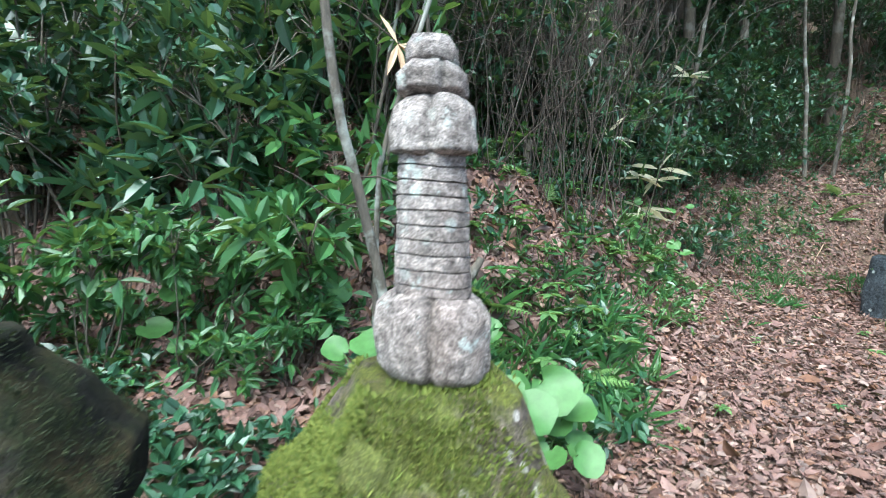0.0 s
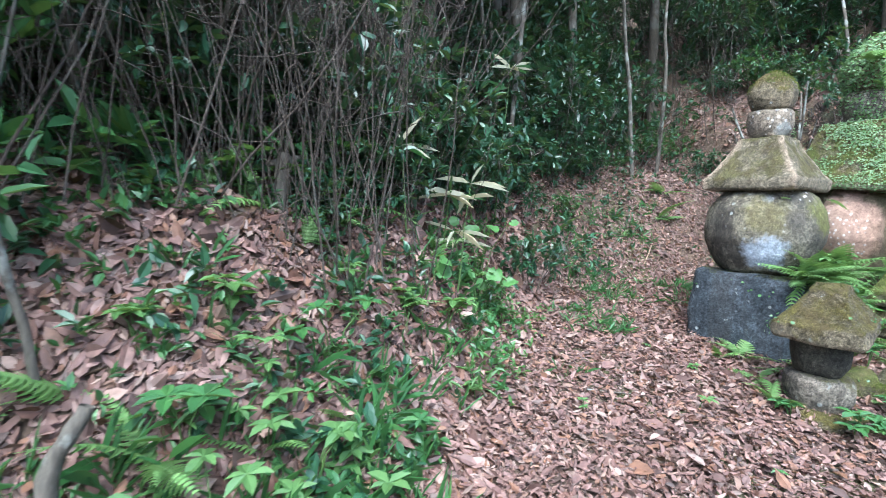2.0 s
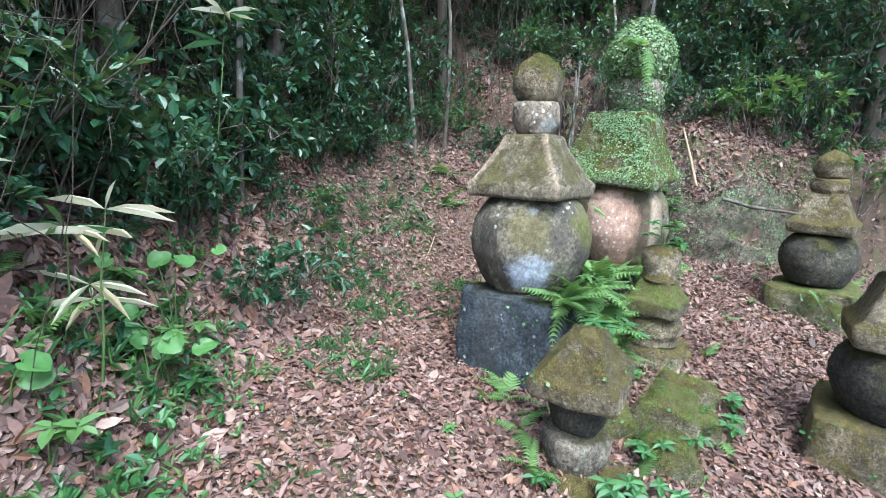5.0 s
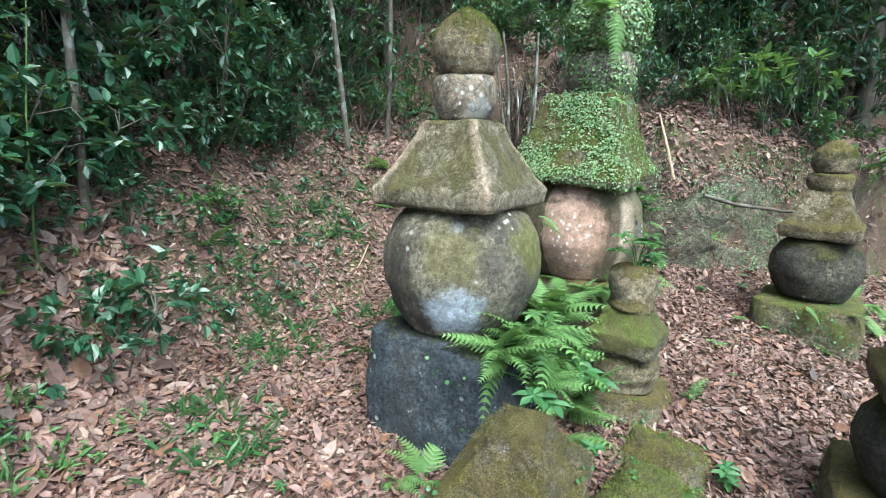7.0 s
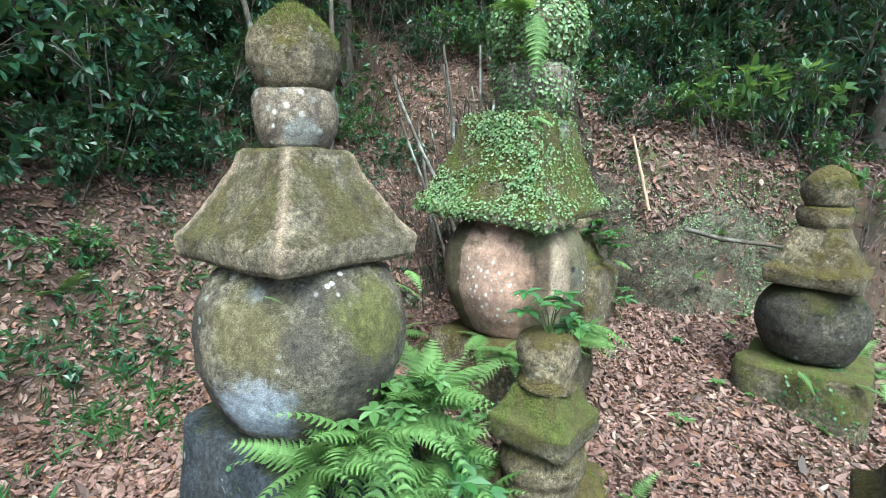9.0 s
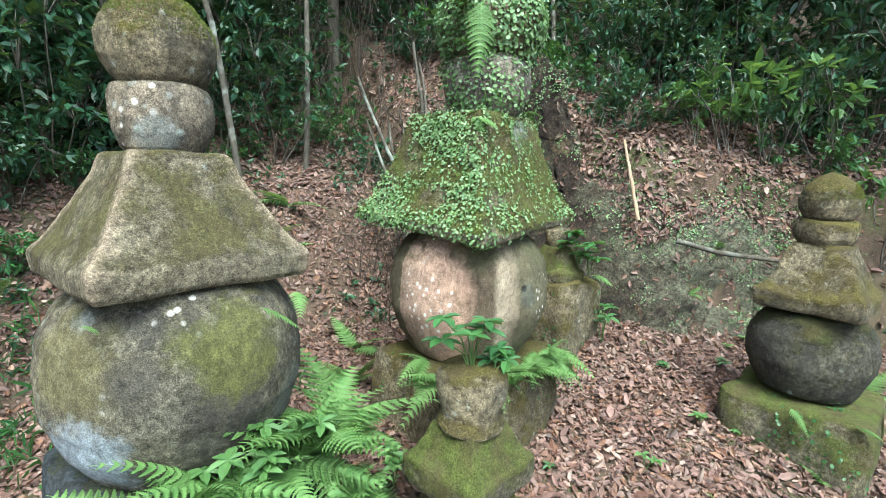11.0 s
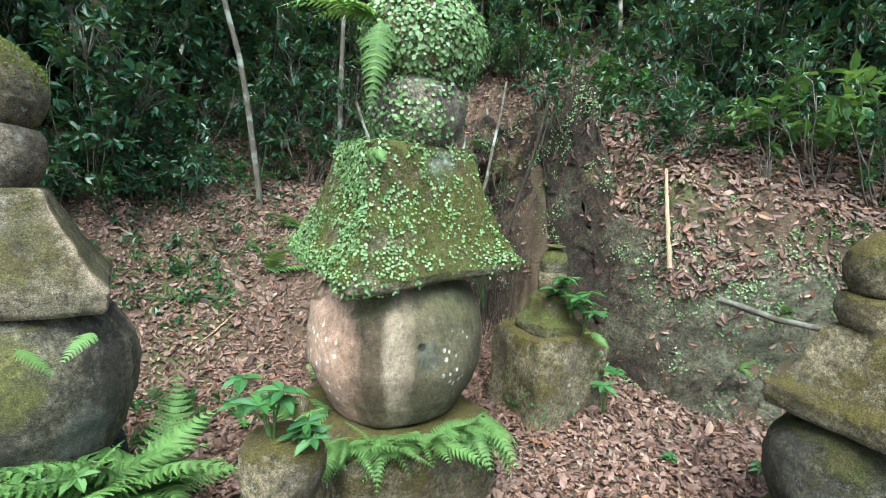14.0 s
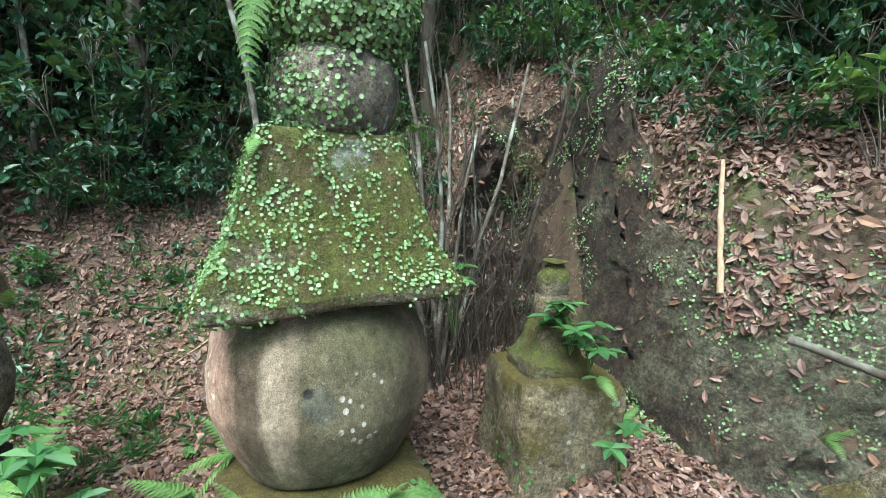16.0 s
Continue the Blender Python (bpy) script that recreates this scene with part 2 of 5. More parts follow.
STONE_DRUM = stone_material("dark_drum_stone", (0.14, 0.125, 0.1), (0.22, 0.19, 0.135), 0.3, (0.15, 0.145, 0.04), 0.2, 0.7, (0.045, 0.038, 0.034),
                            blots=[((-0.25, -0.26, 1.0), 0.17, (0.17, 0.145, 0.06), 0.6), ((0.12, -0.36, 1.02), 0.17, (0.135, 0.135, 0.04), 0.8),
                                   ((-0.13, -0.36, 0.98), 0.085, (0.08, 0.07, 0.06), 0.7), ((-0.1, -0.36, 1.13), 0.08, (0.05, 0.045, 0.042), 0.7),
                                   ((-0.26, -0.25, 0.73), 0.16, (0.42, 0.46, 0.53), 0.85), ((-0.24, -0.26, 1.15), 0.07, (0.28, 0.31, 0.35), 0.6),
                                   ((0.3, -0.2, 0.8), 0.12, (0.2, 0.2, 0.19), 0.5)],
                            dots=[((-0.17, -0.34, 0.93), 0.05), ((-0.1, -0.35, 0.7), 0.05), ((0.0, -0.3, 1.15), 0.12)])
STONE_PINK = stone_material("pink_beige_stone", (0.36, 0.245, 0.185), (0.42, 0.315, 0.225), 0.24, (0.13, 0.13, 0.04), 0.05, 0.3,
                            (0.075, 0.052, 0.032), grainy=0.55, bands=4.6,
                            # colour by bearing: pink at left, thin dark and pale streaks, darker at right
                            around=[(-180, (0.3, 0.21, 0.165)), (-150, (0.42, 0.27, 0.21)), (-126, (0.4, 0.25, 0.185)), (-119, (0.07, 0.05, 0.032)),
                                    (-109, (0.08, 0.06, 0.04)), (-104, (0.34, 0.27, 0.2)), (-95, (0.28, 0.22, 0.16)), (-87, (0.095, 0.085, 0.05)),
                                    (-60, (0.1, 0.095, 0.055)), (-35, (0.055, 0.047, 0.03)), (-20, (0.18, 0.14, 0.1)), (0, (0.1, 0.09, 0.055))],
                            blots=[((-0.2, -0.36, 1.22), 0.17, (0.11, 0.105, 0.05), 0.7), ((0.22, -0.3, 1.2), 0.2, (0.1, 0.095, 0.05), 0.7),
                                   ((0.03, -0.42, 1.0), 0.022, (0.015, 0.012, 0.01), 1.0), ((0.06, -0.42, 0.95), 0.07, (0.12, 0.13, 0.115), 0.5),
                                   ((-0.1, -0.3, 0.6), 0.16, (0.17, 0.15, 0.09), 0.6)],
                            dots=[((-0.37, -0.16, 0.93), 0.19), ((-0.34, -0.22, 0.8), 0.12), ((0.2, -0.35, 0.95), 0.14)])
STONE_BLUE = stone_material("blue_grey_stone", (0.038, 0.046, 0.055), (0.075, 0.085, 0.098), 0.3, (0.1, 0.13, 0.03), 0.3, 0.3)
STONE_MOSSY = stone_material("moss_covered_stone", (0.2, 0.17, 0.12), (0.27, 0.22, 0.15), 0.62, (0.125, 0.15, 0.03), 0.2, 0.3)
STONE_CREEPER_ROOF = stone_material("moss_covered_roof_stone", (0.2, 0.17, 0.12), (0.27, 0.22, 0.15), 0.62, (0.125, 0.15, 0.03), 0.2, 0.3,
                                    blots=[((0.12, -0.2, 1.76), 0.12, (0.3, 0.32, 0.3), 0.9), ((0.2, -0.12, 1.72), 0.1, (0.3, 0.32, 0.3), 0.8), ((0.05, -0.3, 1.5), 0.16, (0.16, 0.12, 0.05), 0.5)])
STONE_OLD = stone_material("old_brown_stone", (0.18, 0.15, 0.1), (0.27, 0.215, 0.14), 0.5, (0.15, 0.125, 0.03), 0.28, 0.4)
STONE_DARK = stone_material("dark_wet_stone", (0.05, 0.045, 0.036), (0.1, 0.09, 0.068), 0.45, (0.075, 0.08, 0.025), 0.2, 0.4)
STONE_PALE = stone_material("pale_lichen_stone", (0.36, 0.3, 0.275), (0.48, 0.43, 0.405), 0.13, (0.2, 0.2, 0.05), 0.75, 0.15, (0.25, 0.16, 0.13))
STONE_CAP = stone_material("moss_and_lichen_stone", (0.17, 0.135, 0.11), (0.24, 0.19, 0.155), 0.42, (0.2, 0.22, 0.035), 0.3, 0.2,
                           blots=[((-0.1, -0.17, 0.3), 0.24, (0.13, 0.15, 0.025), 0.85), ((-0.09, -0.3, 0.13), 0.1, (0.5, 0.54, 0.54), 0.9)],
                           dots=[((0.2, -0.15, 0.2), 0.2), ((0.1, -0.25, 0.1), 0.2)])
# far darker than STONE_DARK: the shade of a backlit stone is in the colour
STONE_BACKLIT = stone_material("backlit_mossy_stone", (0.012, 0.011, 0.009), (0.024, 0.022, 0.018), 0.5, (0.022, 0.032, 0.008), 0.0, 0.4)
LITTER = leaf_material("dry_fallen_leaves", [(0.09, 0.047, 0.038), (0.22, 0.122, 0.103), (0.3, 0.18, 0.152), (0.14, 0.066, 0.048), (0.25, 0.125, 0.075),
                                             (0.38, 0.265, 0.22), (0.055, 0.03, 0.025), (0.24, 0.137, 0.115), (0.17, 0.1, 0.08)], 0.65, 0.05, 0.75)
LEAF_DARK = leaf_material("glossy_evergreen_leaves", [(0.018, 0.05, 0.028), (0.03, 0.084, 0.042), (0.045, 0.12, 0.055), (0.022, 0.06, 0.036)], 0.36, 0.18)
LEAF_MID = leaf_material("green_leaves", [(0.035, 0.1, 0.035), (0.06, 0.16, 0.045), (0.05, 0.13, 0.05), (0.08, 0.19, 0.05)], 0.4, 0.25)
LEAF_BRIGHT = leaf_material("bright_young_leaves", [(0.075, 0.165, 0.05), (0.12, 0.23, 0.07), (0.09, 0.185, 0.06)], 0.5, 0.35)
LEAF_ROUND = leaf_material("broad_round_leaves", [(0.075, 0.19, 0.055), (0.11, 0.25, 0.065), (0.05, 0.15, 0.055)], 0.5, 0.3, 0.6)
FERN_GREEN = leaf_material("fern_fronds", [(0.13, 0.25, 0.075), (0.2, 0.33, 0.11), (0.16, 0.28, 0.1)], 0.55, 0.4, 0.15)
IVY_GREEN = leaf_material("creeper_leaves", [(0.1, 0.19, 0.055), (0.17, 0.28, 0.1), (0.26, 0.36, 0.19), (0.07, 0.15, 0.05)], 0.45, 0.2, 0.2)
PALE_LEAF = leaf_material("bleached_bamboo_leaves", [(0.5, 0.5, 0.36), (0.62, 0.6, 0.45), (0.45, 0.38, 0.24)], 0.6, 0.2, 0.2)
TAN_LEAF = leaf_material("tan_dead_leaves", [(0.5, 0.3, 0.17), (0.58, 0.42, 0.27), (0.42, 0.22, 0.12)], 0.6, 0.15, 0.2)
BARK_GREY = bark_material("grey_bark", (0.04, 0.033, 0.026), (0.14, 0.12, 0.095), 0.6)
BARK_DARK = bark_material("dark_bark", (0.03, 0.024, 0.018), (0.1, 0.08, 0.058), 0.2)
TWIG = bark_material("dead_twigs", (0.02, 0.014, 0.01), (0.065, 0.046, 0.034), 0.08)
BLEACHED = bark_material("barkless_wood", (0.22, 0.15, 0.1), (0.42, 0.3, 0.2), 0.1)
STEM_GREEN = leaf_material("green_stems", [(0.06, 0.12, 0.03), (0.1, 0.16, 0.04)], 0.6, 0.05)

# ---- shape helpers ----
rng = np.random.default_rng(7)


def mesh_object(name, verts, faces, material, parent=None, label="", smooth=True):
    """One mesh object; faces is an array of quads or triangles, or a list of mixed ones."""
    me = bpy.data.meshes.new(name)
    if isinstance(faces, np.ndarray):
        v = np.asarray(verts, dtype=np.float32)
        f = faces.astype(np.int32)
        me.vertices.add(len(v))
        me.vertices.foreach_set("co", v.ravel())
        me.loops.add(f.size)
        me.loops.foreach_set("vertex_index", f.ravel())
        me.polygons.add(len(f))
        me.polygons.foreach_set("loop_start", np.arange(0, f.size, f.shape[1], dtype=np.int32))
        me.update(calc_edges=True)
        me.validate()
    else:
        me.from_pydata([tuple(p) for p in verts], [], faces)
    me.polygons.foreach_set("use_smooth", np.full(len(me.polygons), smooth))
    me.materials.append(material)
    ob = new(name, me)
    if parent:
        ob.parent = parent
    if label:
        tagged(ob, label)
    return ob


def thing(name, m, label, category, group="", kind=""):
    ob = new(name)
    ob.empty_display_size = 0.1
    ob.matrix_basis = m
    return tagged(ob, label, category, group, kind)


def unit(a):
    return a / np.maximum(1e-9, np.linalg.norm(a, axis=-1, keepdims=True))


def blades(P, D, U, L, W, fold=0.15, droop=0.1, fat=0.45):
    """Vertices and quads of folded leaves: base P, way D, upper side U, length L, width W."""
    n = len(P)
    L, W = np.broadcast_to(L, n)[:, None], np.broadcast_to(W, n)[:, None]
    fold, droop = np.broadcast_to(fold, n)[:, None], np.broadcast_to(droop, n)[:, None]
    D = unit(D)
    S = unit(np.cross(D, U) + 1e-6)
    N = np.cross(S, D)
    V = np.empty((n, 6, 3))
    V[:, 0] = P
    V[:, 3] = P + D * L - N * droop * L
    for i, j, s in ((1, 2, 1), (5, 4, -1)):
        V[:, i] = P + D * L * 0.32 + S * s * W * fat + N * (fold * W - droop * 0.08 * L)
        V[:, j] = P + D * L * 0.68 + S * s * W * fat * 0.88 + N * (fold * W - droop * 0.42 * L)
    k = np.arange(n)[:, None] * 6
    F = np.concatenate([k + np.array([[0, 1, 2, 3]]), k + np.array([[0, 3, 4, 5]])], axis=0)
    return V.reshape(-1, 3), F


def discs(P, N, R, sides=7, cup=0.15, notch=0.0):
    """Small round leaves facing N, as fans of triangles."""
    n = len(P)
    N = unit(N)
    A = unit(np.cross(N, rng.normal(size=(n, 3))))
    B = np.cross(N, A)
    R = np.broadcast_to(R, n)[:, None]
    V = np.empty((n, sides + 1, 3))
    V[:, 0] = P
    for i in range(sides):
        a = 2 * np.pi * i / sides
        r = R * (1 - notch if i == 0 else 1.0)
        V[:, i + 1] = P + (A * np.cos(a) + B * np.sin(a)) * r + N * cup * R
    k = np.arange(n)[:, None] * (sides + 1)
    F = np.concatenate([k + np.array([[0, i + 1, (i + 1) % sides + 1]]) for i in range(sides)], axis=0)
    return V.reshape(-1, 3), F


def joined(pieces):
    V, F, o = [], [], 0
    for v, f in pieces:
        V.append(v)
        F.append(f + o)
        o += len(v)
    return np.concatenate(V), np.concatenate(F)


def tube(points, radii, sides=7):
    """Quads of a tapering, bending stick through the points."""
    pts = np.asarray(points, float)
    T = unit(np.gradient(pts, axis=0))
    ref = np.array([0.31, 0.95, 0.05]) if abs(T[0][2]) > 0.6 else np.array([0.0, 0.0, 1.0])
    A = unit(np.cross(T, ref))
    B = np.cross(T, A)
    a = np.linspace(0, 2 * np.pi, sides, endpoint=False)
    r = np.broadcast_to(radii, len(pts))
    V = pts[:, None] + r[:, None, None] * (A[:, None] * np.cos(a)[None, :, None] + B[:, None] * np.sin(a)[None, :, None])
    F = []
    for i in range(len(pts) - 1):
        for j in range(sides):
            k = (j + 1) % sides
            F.append((i * sides + j, i * sides + k, (i + 1) * sides + k, (i + 1) * sides + j))
    return V.reshape(-1, 3), np.array(F)


def wander(start, way, length, n=8, bend=0.08, rise=0.0):
    """Points of a crooked stick."""
    p, d = np.array(start, float), unit(np.array(way, float))
    out = [p.copy()]
    for _ in range(n - 1):
        d = unit(d + rng.normal(0, bend, 3) + np.array([0, 0, rise]))
        p = p + d * length / (n - 1)
        out.append(p.copy())
    return np.array(out)


def value_noise(x, y, scale, seed=0):
    """Smooth noise between -1 and 1 on a plane."""
    x, y = np.asarray(x) / scale + seed * 17.3, np.asarray(y) / scale - seed * 9.1
    xi, yi = np.floor(x), np.floor(y)
    fx, fy = x - xi, y - yi
    fx, fy = fx * fx * (3 - 2 * fx), fy * fy * (3 - 2 * fy)

    def cell(a, b):
        s = np.sin(a * 127.1 + b * 311.7 + seed * 74.7) * 43758.5453
        return 2 * (s - np.floor(s)) - 1
    return ((cell(xi, yi) * (1 - fx) + cell(xi + 1, yi) * fx) * (1 - fy)
            + (cell(xi, yi + 1) * (1 - fx) + cell(xi + 1, yi + 1) * fx) * fy)


# ---- ground: a path below a wooded bank ----
def foot(x):
    """Where the bank begins, as y."""
    return np.interp(x, (-40, -4, -1.2, 0.3, 1.15, 1.6, 2.6, 3.5, 4.6, 5.6, 6.1, 6.3, 6.75, 6.95, 7.1, 7.4, 8.0, 9.5, 13, 40),
                     (9.0, 2.3, 2.05, 1.97, 2.45, 3.2, 4.65, 5.0, 5.25, 5.2, 5.3, 5.6, 5.65, 5.15, 4.45, 3.98, 3.65, 2.6, 0.0, -12.0))


def ground_z(x, y):
    x, y = np.asarray(x, float), np.asarray(y, float)
    f = (foot(x - 0.25) + foot(x) + foot(x + 0.25)) / 3
    yy = np.minimum(y, f)
    xc = np.clip(x, -6, 12)
    low = -0.14 + 0.17 * np.clip(yy - 2.6, -0.4, 9) - 0.068 + 0.08 * np.clip(np.minimum(yy, 2.2) - 2.2, -4, 0) + 0.068
    low = low + 0.02 * (xc - 3.3) + 0.08 * np.clip(xc - 5.5, 0, 3)
    d = np.maximum(0.0, y - f)
    right = np.clip((x - 5.9) / 0.5, 0, 1)
    left = np.clip((1.3 - x) / 0.8, 0, 1)
    step = 0.55 + 0.5 * right + 0.1 * left
    step = step * (1 - 0.55 * np.exp(-((x - 1.1) / 0.9) ** 2)) + 0.4 * np.clip((x - 5.9) / 0.3, 0, 1) * np.clip((7.25 - x) / 0.2, 0, 1)
    width = 0.95 - 0.58 * right - 0.1 * left
    gentle = 0.3 * np.clip((3.0 - x) / 0.6, 0, 1)
    s = np.clip((d - gentle) / width, 0, 1)
    bank = step * s * s * (3 - 2 * s) + 0.6 * np.minimum(d, 18) + 0.25 * np.clip(d - 18, 0, 40)
    rough = 0.035 * value_noise(x, y, 0.9, 1) + 0.02 * value_noise(x, y, 0.33, 2) + 0.008 * value_noise(x, y, 0.12, 3)
    wild = np.clip(d / 0.5, 0, 1) * (0.12 * value_noise(x, y, 0.7, 4) + 0.05 * value_noise(x, y, 0.25, 5))
    cliff = right * np.clip((8.3 - x) / 0.6, 0, 1) * np.clip(d / 0.15, 0, 1) * np.clip((1.2 - d) / 0.4, 0, 1)
    wild = wild + cliff * (0.16 * value_noise(x, y * 0.4, 0.25, 8) + 0.12 * value_noise(x, y * 0.6, 0.1, 9))
    return low + bank + rough + wild


def gz(x, y):
    return float(ground_z(x, y))


def ground_normal(x, y):
    e = 0.04
    n = np.stack([-(ground_z(x + e, y) - ground_z(x - e, y)) / (2 * e),
                  -(ground_z(x, y + e) - ground_z(x, y - e)) / (2 * e), np.ones_like(x)], axis=-1)
    return unit(n)


def axis_steps(a, b, fine):
    far = np.array([0.1, 0.25, 0.5, 1, 2, 4, 8, 16, 32, 64, 128, 256])
    return np.concatenate([a - far[::-1], np.arange(a, b, fine), b + far])


gx, gy = np.meshgrid(axis_steps(-3.5, 10.5, 0.045), axis_steps(-1.0, 8.0, 0.045))
nx, ny = gx.shape[1], gx.shape[0]
idx = np.arange(nx * ny).reshape(ny, nx)
quads = np.stack([idx[:-1, :-1], idx[:-1, 1:], idx[1:, 1:], idx[1:, :-1]], axis=-1).reshape(-1, 4)
ground = mesh_object("ground", np.stack([gx, gy, ground_z(gx, gy)], -1).reshape(-1, 3), quads, SOIL)
tagged(ground, "brown forest soil path below a steep wooded bank", "ground", kind="structure")


# cut face of the bank, crumbling clay
def clay_face(x0, x1, n, rows, label):
    V = []
    for j in range(rows + 1):
        k = j / rows
        for i in range(n + 1):
            x = x0 + (x1 - x0) * i / n
            f = (float(foot(x - 0.1)) + float(foot(x + 0.1)) + float(foot(x))) / 3
            y = f + (0.42 - 0.3 * max(0.0, min(1.0, (7.2 - x) / 0.3))) * k ** 1.5 - 0.3 * max(0.0, min(1.0, (7.2 - x) / 0.2)) * k ** 4
            zb, zt = gz(x, f - 0.1) - 0.1, gz(x, f + 0.5) + 0.04
            p = Vector((x, y, zb + (zt - zb) * k))
            swell = 0.16 * noise.noise(p * 2.3) + 0.1 * noise.noise(p * 5.5) + 0.05 * noise.noise(p * 13) + 0.025 * noise.noise(p * 31)
            end = min(1.0, 6 * i / n, 6 * (n - i) / n) * min(1.0, 4 * (1 - k) + 0.2)
            V.append((x + 0.35 * swell, y - swell * end + 0.14 * (1 - end), p.z + 0.3 * swell * end))
    F = [(j * (n + 1) + i, j * (n + 1) + i + 1, (j + 1) * (n + 1) + i + 1, (j + 1) * (n + 1) + i) for j in range(rows) for i in range(n)]
    ob = mesh_object("clay_bank", V, F, CLAY_BANK)
    return tagged(ob, label, "bank", kind="structure")


CLAY_FACE = clay_face(5.75, 8.9, 190, 70, "bare crumbling clay face of the cut bank")


# ---- stones ----
def loft(rings, segments=56, steps=5, wobble=0.012, grain=0.004, rot=0.0, seed=0):
    """A stone turned or squared from rings (z, half width, squareness, corner rise, shift x, shift y).
    squareness 2 is round, 8 is square with worn corners."""
    R = np.array([r + (0,) * (6 - len(r)) for r in rings], float)
    k = np.arange(len(R))
    q = np.unique(np.concatenate([np.linspace(i, i + 1, steps + 1) for i in range(len(R) - 1)]))
    cols = [np.interp(q, k, R[:, i]) for i in range(6)]
    a = np.linspace(0, 2 * np.pi, segments, endpoint=False)
    if R[:, 2].max() > 4:
        a = a + 0.2 * np.sin(4 * a)
    V = []
    for z, h, n, rise, sx, sy in zip(*cols):
        n = max(2.0, n)
        c, s = np.cos(a), np.sin(a)
        r = h / (np.abs(c) ** n + np.abs(s) ** n) ** (1 / n)
        corner = np.abs(np.sin(2 * a)) ** 6
        V.append(np.stack([r * c + sx, r * s + sy, z + rise * corner], -1))
    V = np.array(V)
    cr, sr = math.cos(radians(rot)), math.sin(radians(rot))
    V = np.stack([V[..., 0] * cr - V[..., 1] * sr, V[..., 0] * sr + V[..., 1] * cr, V[..., 2]], -1)
    m = len(V)
    flat = V.reshape(-1, 3)
    for i, p in enumerate(flat):
        w = noise.noise_vector(Vector(p) * 5 + Vector((seed, 0, seed * 2)))
        g = noise.noise_vector(Vector(p) * 24 + Vector((0, seed, 0)))
        flat[i] = p + np.array(w) * wobble + np.array(g) * grain
    F = []
    for i in range(m - 1):
        for j in range(segments):
            jj = (j + 1) % segments
            F.append((i * segments + j, i * segments + jj, (i + 1) * segments + jj, (i + 1) * segments + j))
    bottom, top = flat[:segments].mean(0), flat[-segments:].mean(0)
    verts = np.concatenate([flat, [bottom, top]])
    o = m * segments
    for j in range(segments):
        jj = (j + 1) % segments
        F.append((o, jj, j))
        F.append((o + 1, (m - 1) * segments + j, (m - 1) * segments + jj))
    return verts, F


def stone_part(name, parent, rings, material, label="", **kw):
    v, f = loft(rings, **kw)
    return mesh_object(name, v, f, material, parent, label)


def drum_rings(z0, z1, r, foot_r=0.6, head_r=0.66):
    h = z1 - z0
    return [(z0, r * foot_r, 2), (z0 + 0.04 * h, r * (foot_r + 0.1), 2), (z0 + 0.2 * h, r * 0.88, 2), (z0 + 0.4 * h, r * 0.985, 2), (z0 + 0.58 * h, r, 2),
            (z0 + 0.76 * h, r * 0.95, 2), (z0 + 0.9 * h, r * 0.82, 2), (z1 - 0.01 * h, r * head_r, 2), (z1, r * head_r * 0.9, 2)]


def roof_rings(z0, z1, a, top, lip, rise=0.02, sq=20):
    h = z1 - z0
    return [(z0, a * 0.82, sq, 0), (z0 + 0.005, a * 0.95, sq, rise * 0.5), (z0 + 0.02, a * 0.985, sq, rise), (z0 + lip, a, sq, rise), (z0 + lip + 0.012, a * 0.985, sq, rise),
            (z0 + lip + 0.2 * (h - lip), a * 0.84, sq, rise * 0.3), (z0 + lip + 0.5 * (h - lip), a * 0.65 + top * 0.08, sq, 0),
            (z0 + lip + 0.8 * (h - lip), top * 1.12, sq, 0), (z1 - 0.012, top, sq, 0), (z1, top * 0.9, sq, 0)]


def bowl_rings(z0, z1, r):
    h = z1 - z0
    return [(z0, r * 0.72, 2), (z0 + 0.06 * h, r * 0.8, 2), (z0 + 0.3 * h, r * 0.95, 2), (z0 + 0.58 * h, r, 2), (z0 + 0.85 * h, r * 0.97, 2), (z1 - 0.03 * h, r * 0.88, 2), (z1, r * 0.78, 2)]


def jewel_rings(z0, z1, r, sharp=0.12):
    h = z1 - z0
    return [(z0, r * 0.72, 2), (z0 + 0.06 * h, r * 0.82, 2), (z0 + 0.25 * h, r * 0.97, 2), (z0 + 0.42 * h, r, 2), (z0 + 0.6 * h, r * 0.92, 2),
            (z0 + 0.76 * h, r * 0.7, 2), (z0 + 0.88 * h, r * 0.42, 2), (z0 + 0.96 * h, r * sharp * 1.4, 2), (z1, r * 0.03, 2)]


def block_rings(z0, z1, a, sq=9, top=0.97):
    h = z1 - z0
    return [(z0, a, sq), (z0 + 0.3 * h, a * 1.01, sq), (z0 + 0.7 * h, a * 1.0, sq), (z1 - 0.05, a * top, sq), (z1 - 0.02, a * top * 0.98, sq), (z1, a * top * 0.9, sq)]

# five-tiered pagoda with a bare brown roof
p = thing("stone_pagoda", pose(4.0, 3.715, 0), "weathered brown stone five-tiered pagoda with mossy drum and plain roof", "stone pagoda", "stone pagodas")
stone_part("base_block", p, block_rings(-0.12, 0.585, 0.35), STONE_BLUE, "blue-grey square base block", rot=20, seed=1, wobble=0.03)
stone_part("drum", p, [(z, r, n, 0, 0.012, 0) for z, r, n in drum_rings(0.582, 1.2, 0.385, 0.62)], STONE_DRUM, "round dark drum with green moss patches", seed=2, segments=72)
stone_part("roof", p, roof_rings(1.185, 1.578, 0.307, 0.145, 0.075, 0.0, 70), STONE_BROWN, "smooth brown hipped roof stone", rot=18, seed=3, segments=128, wobble=0.009)
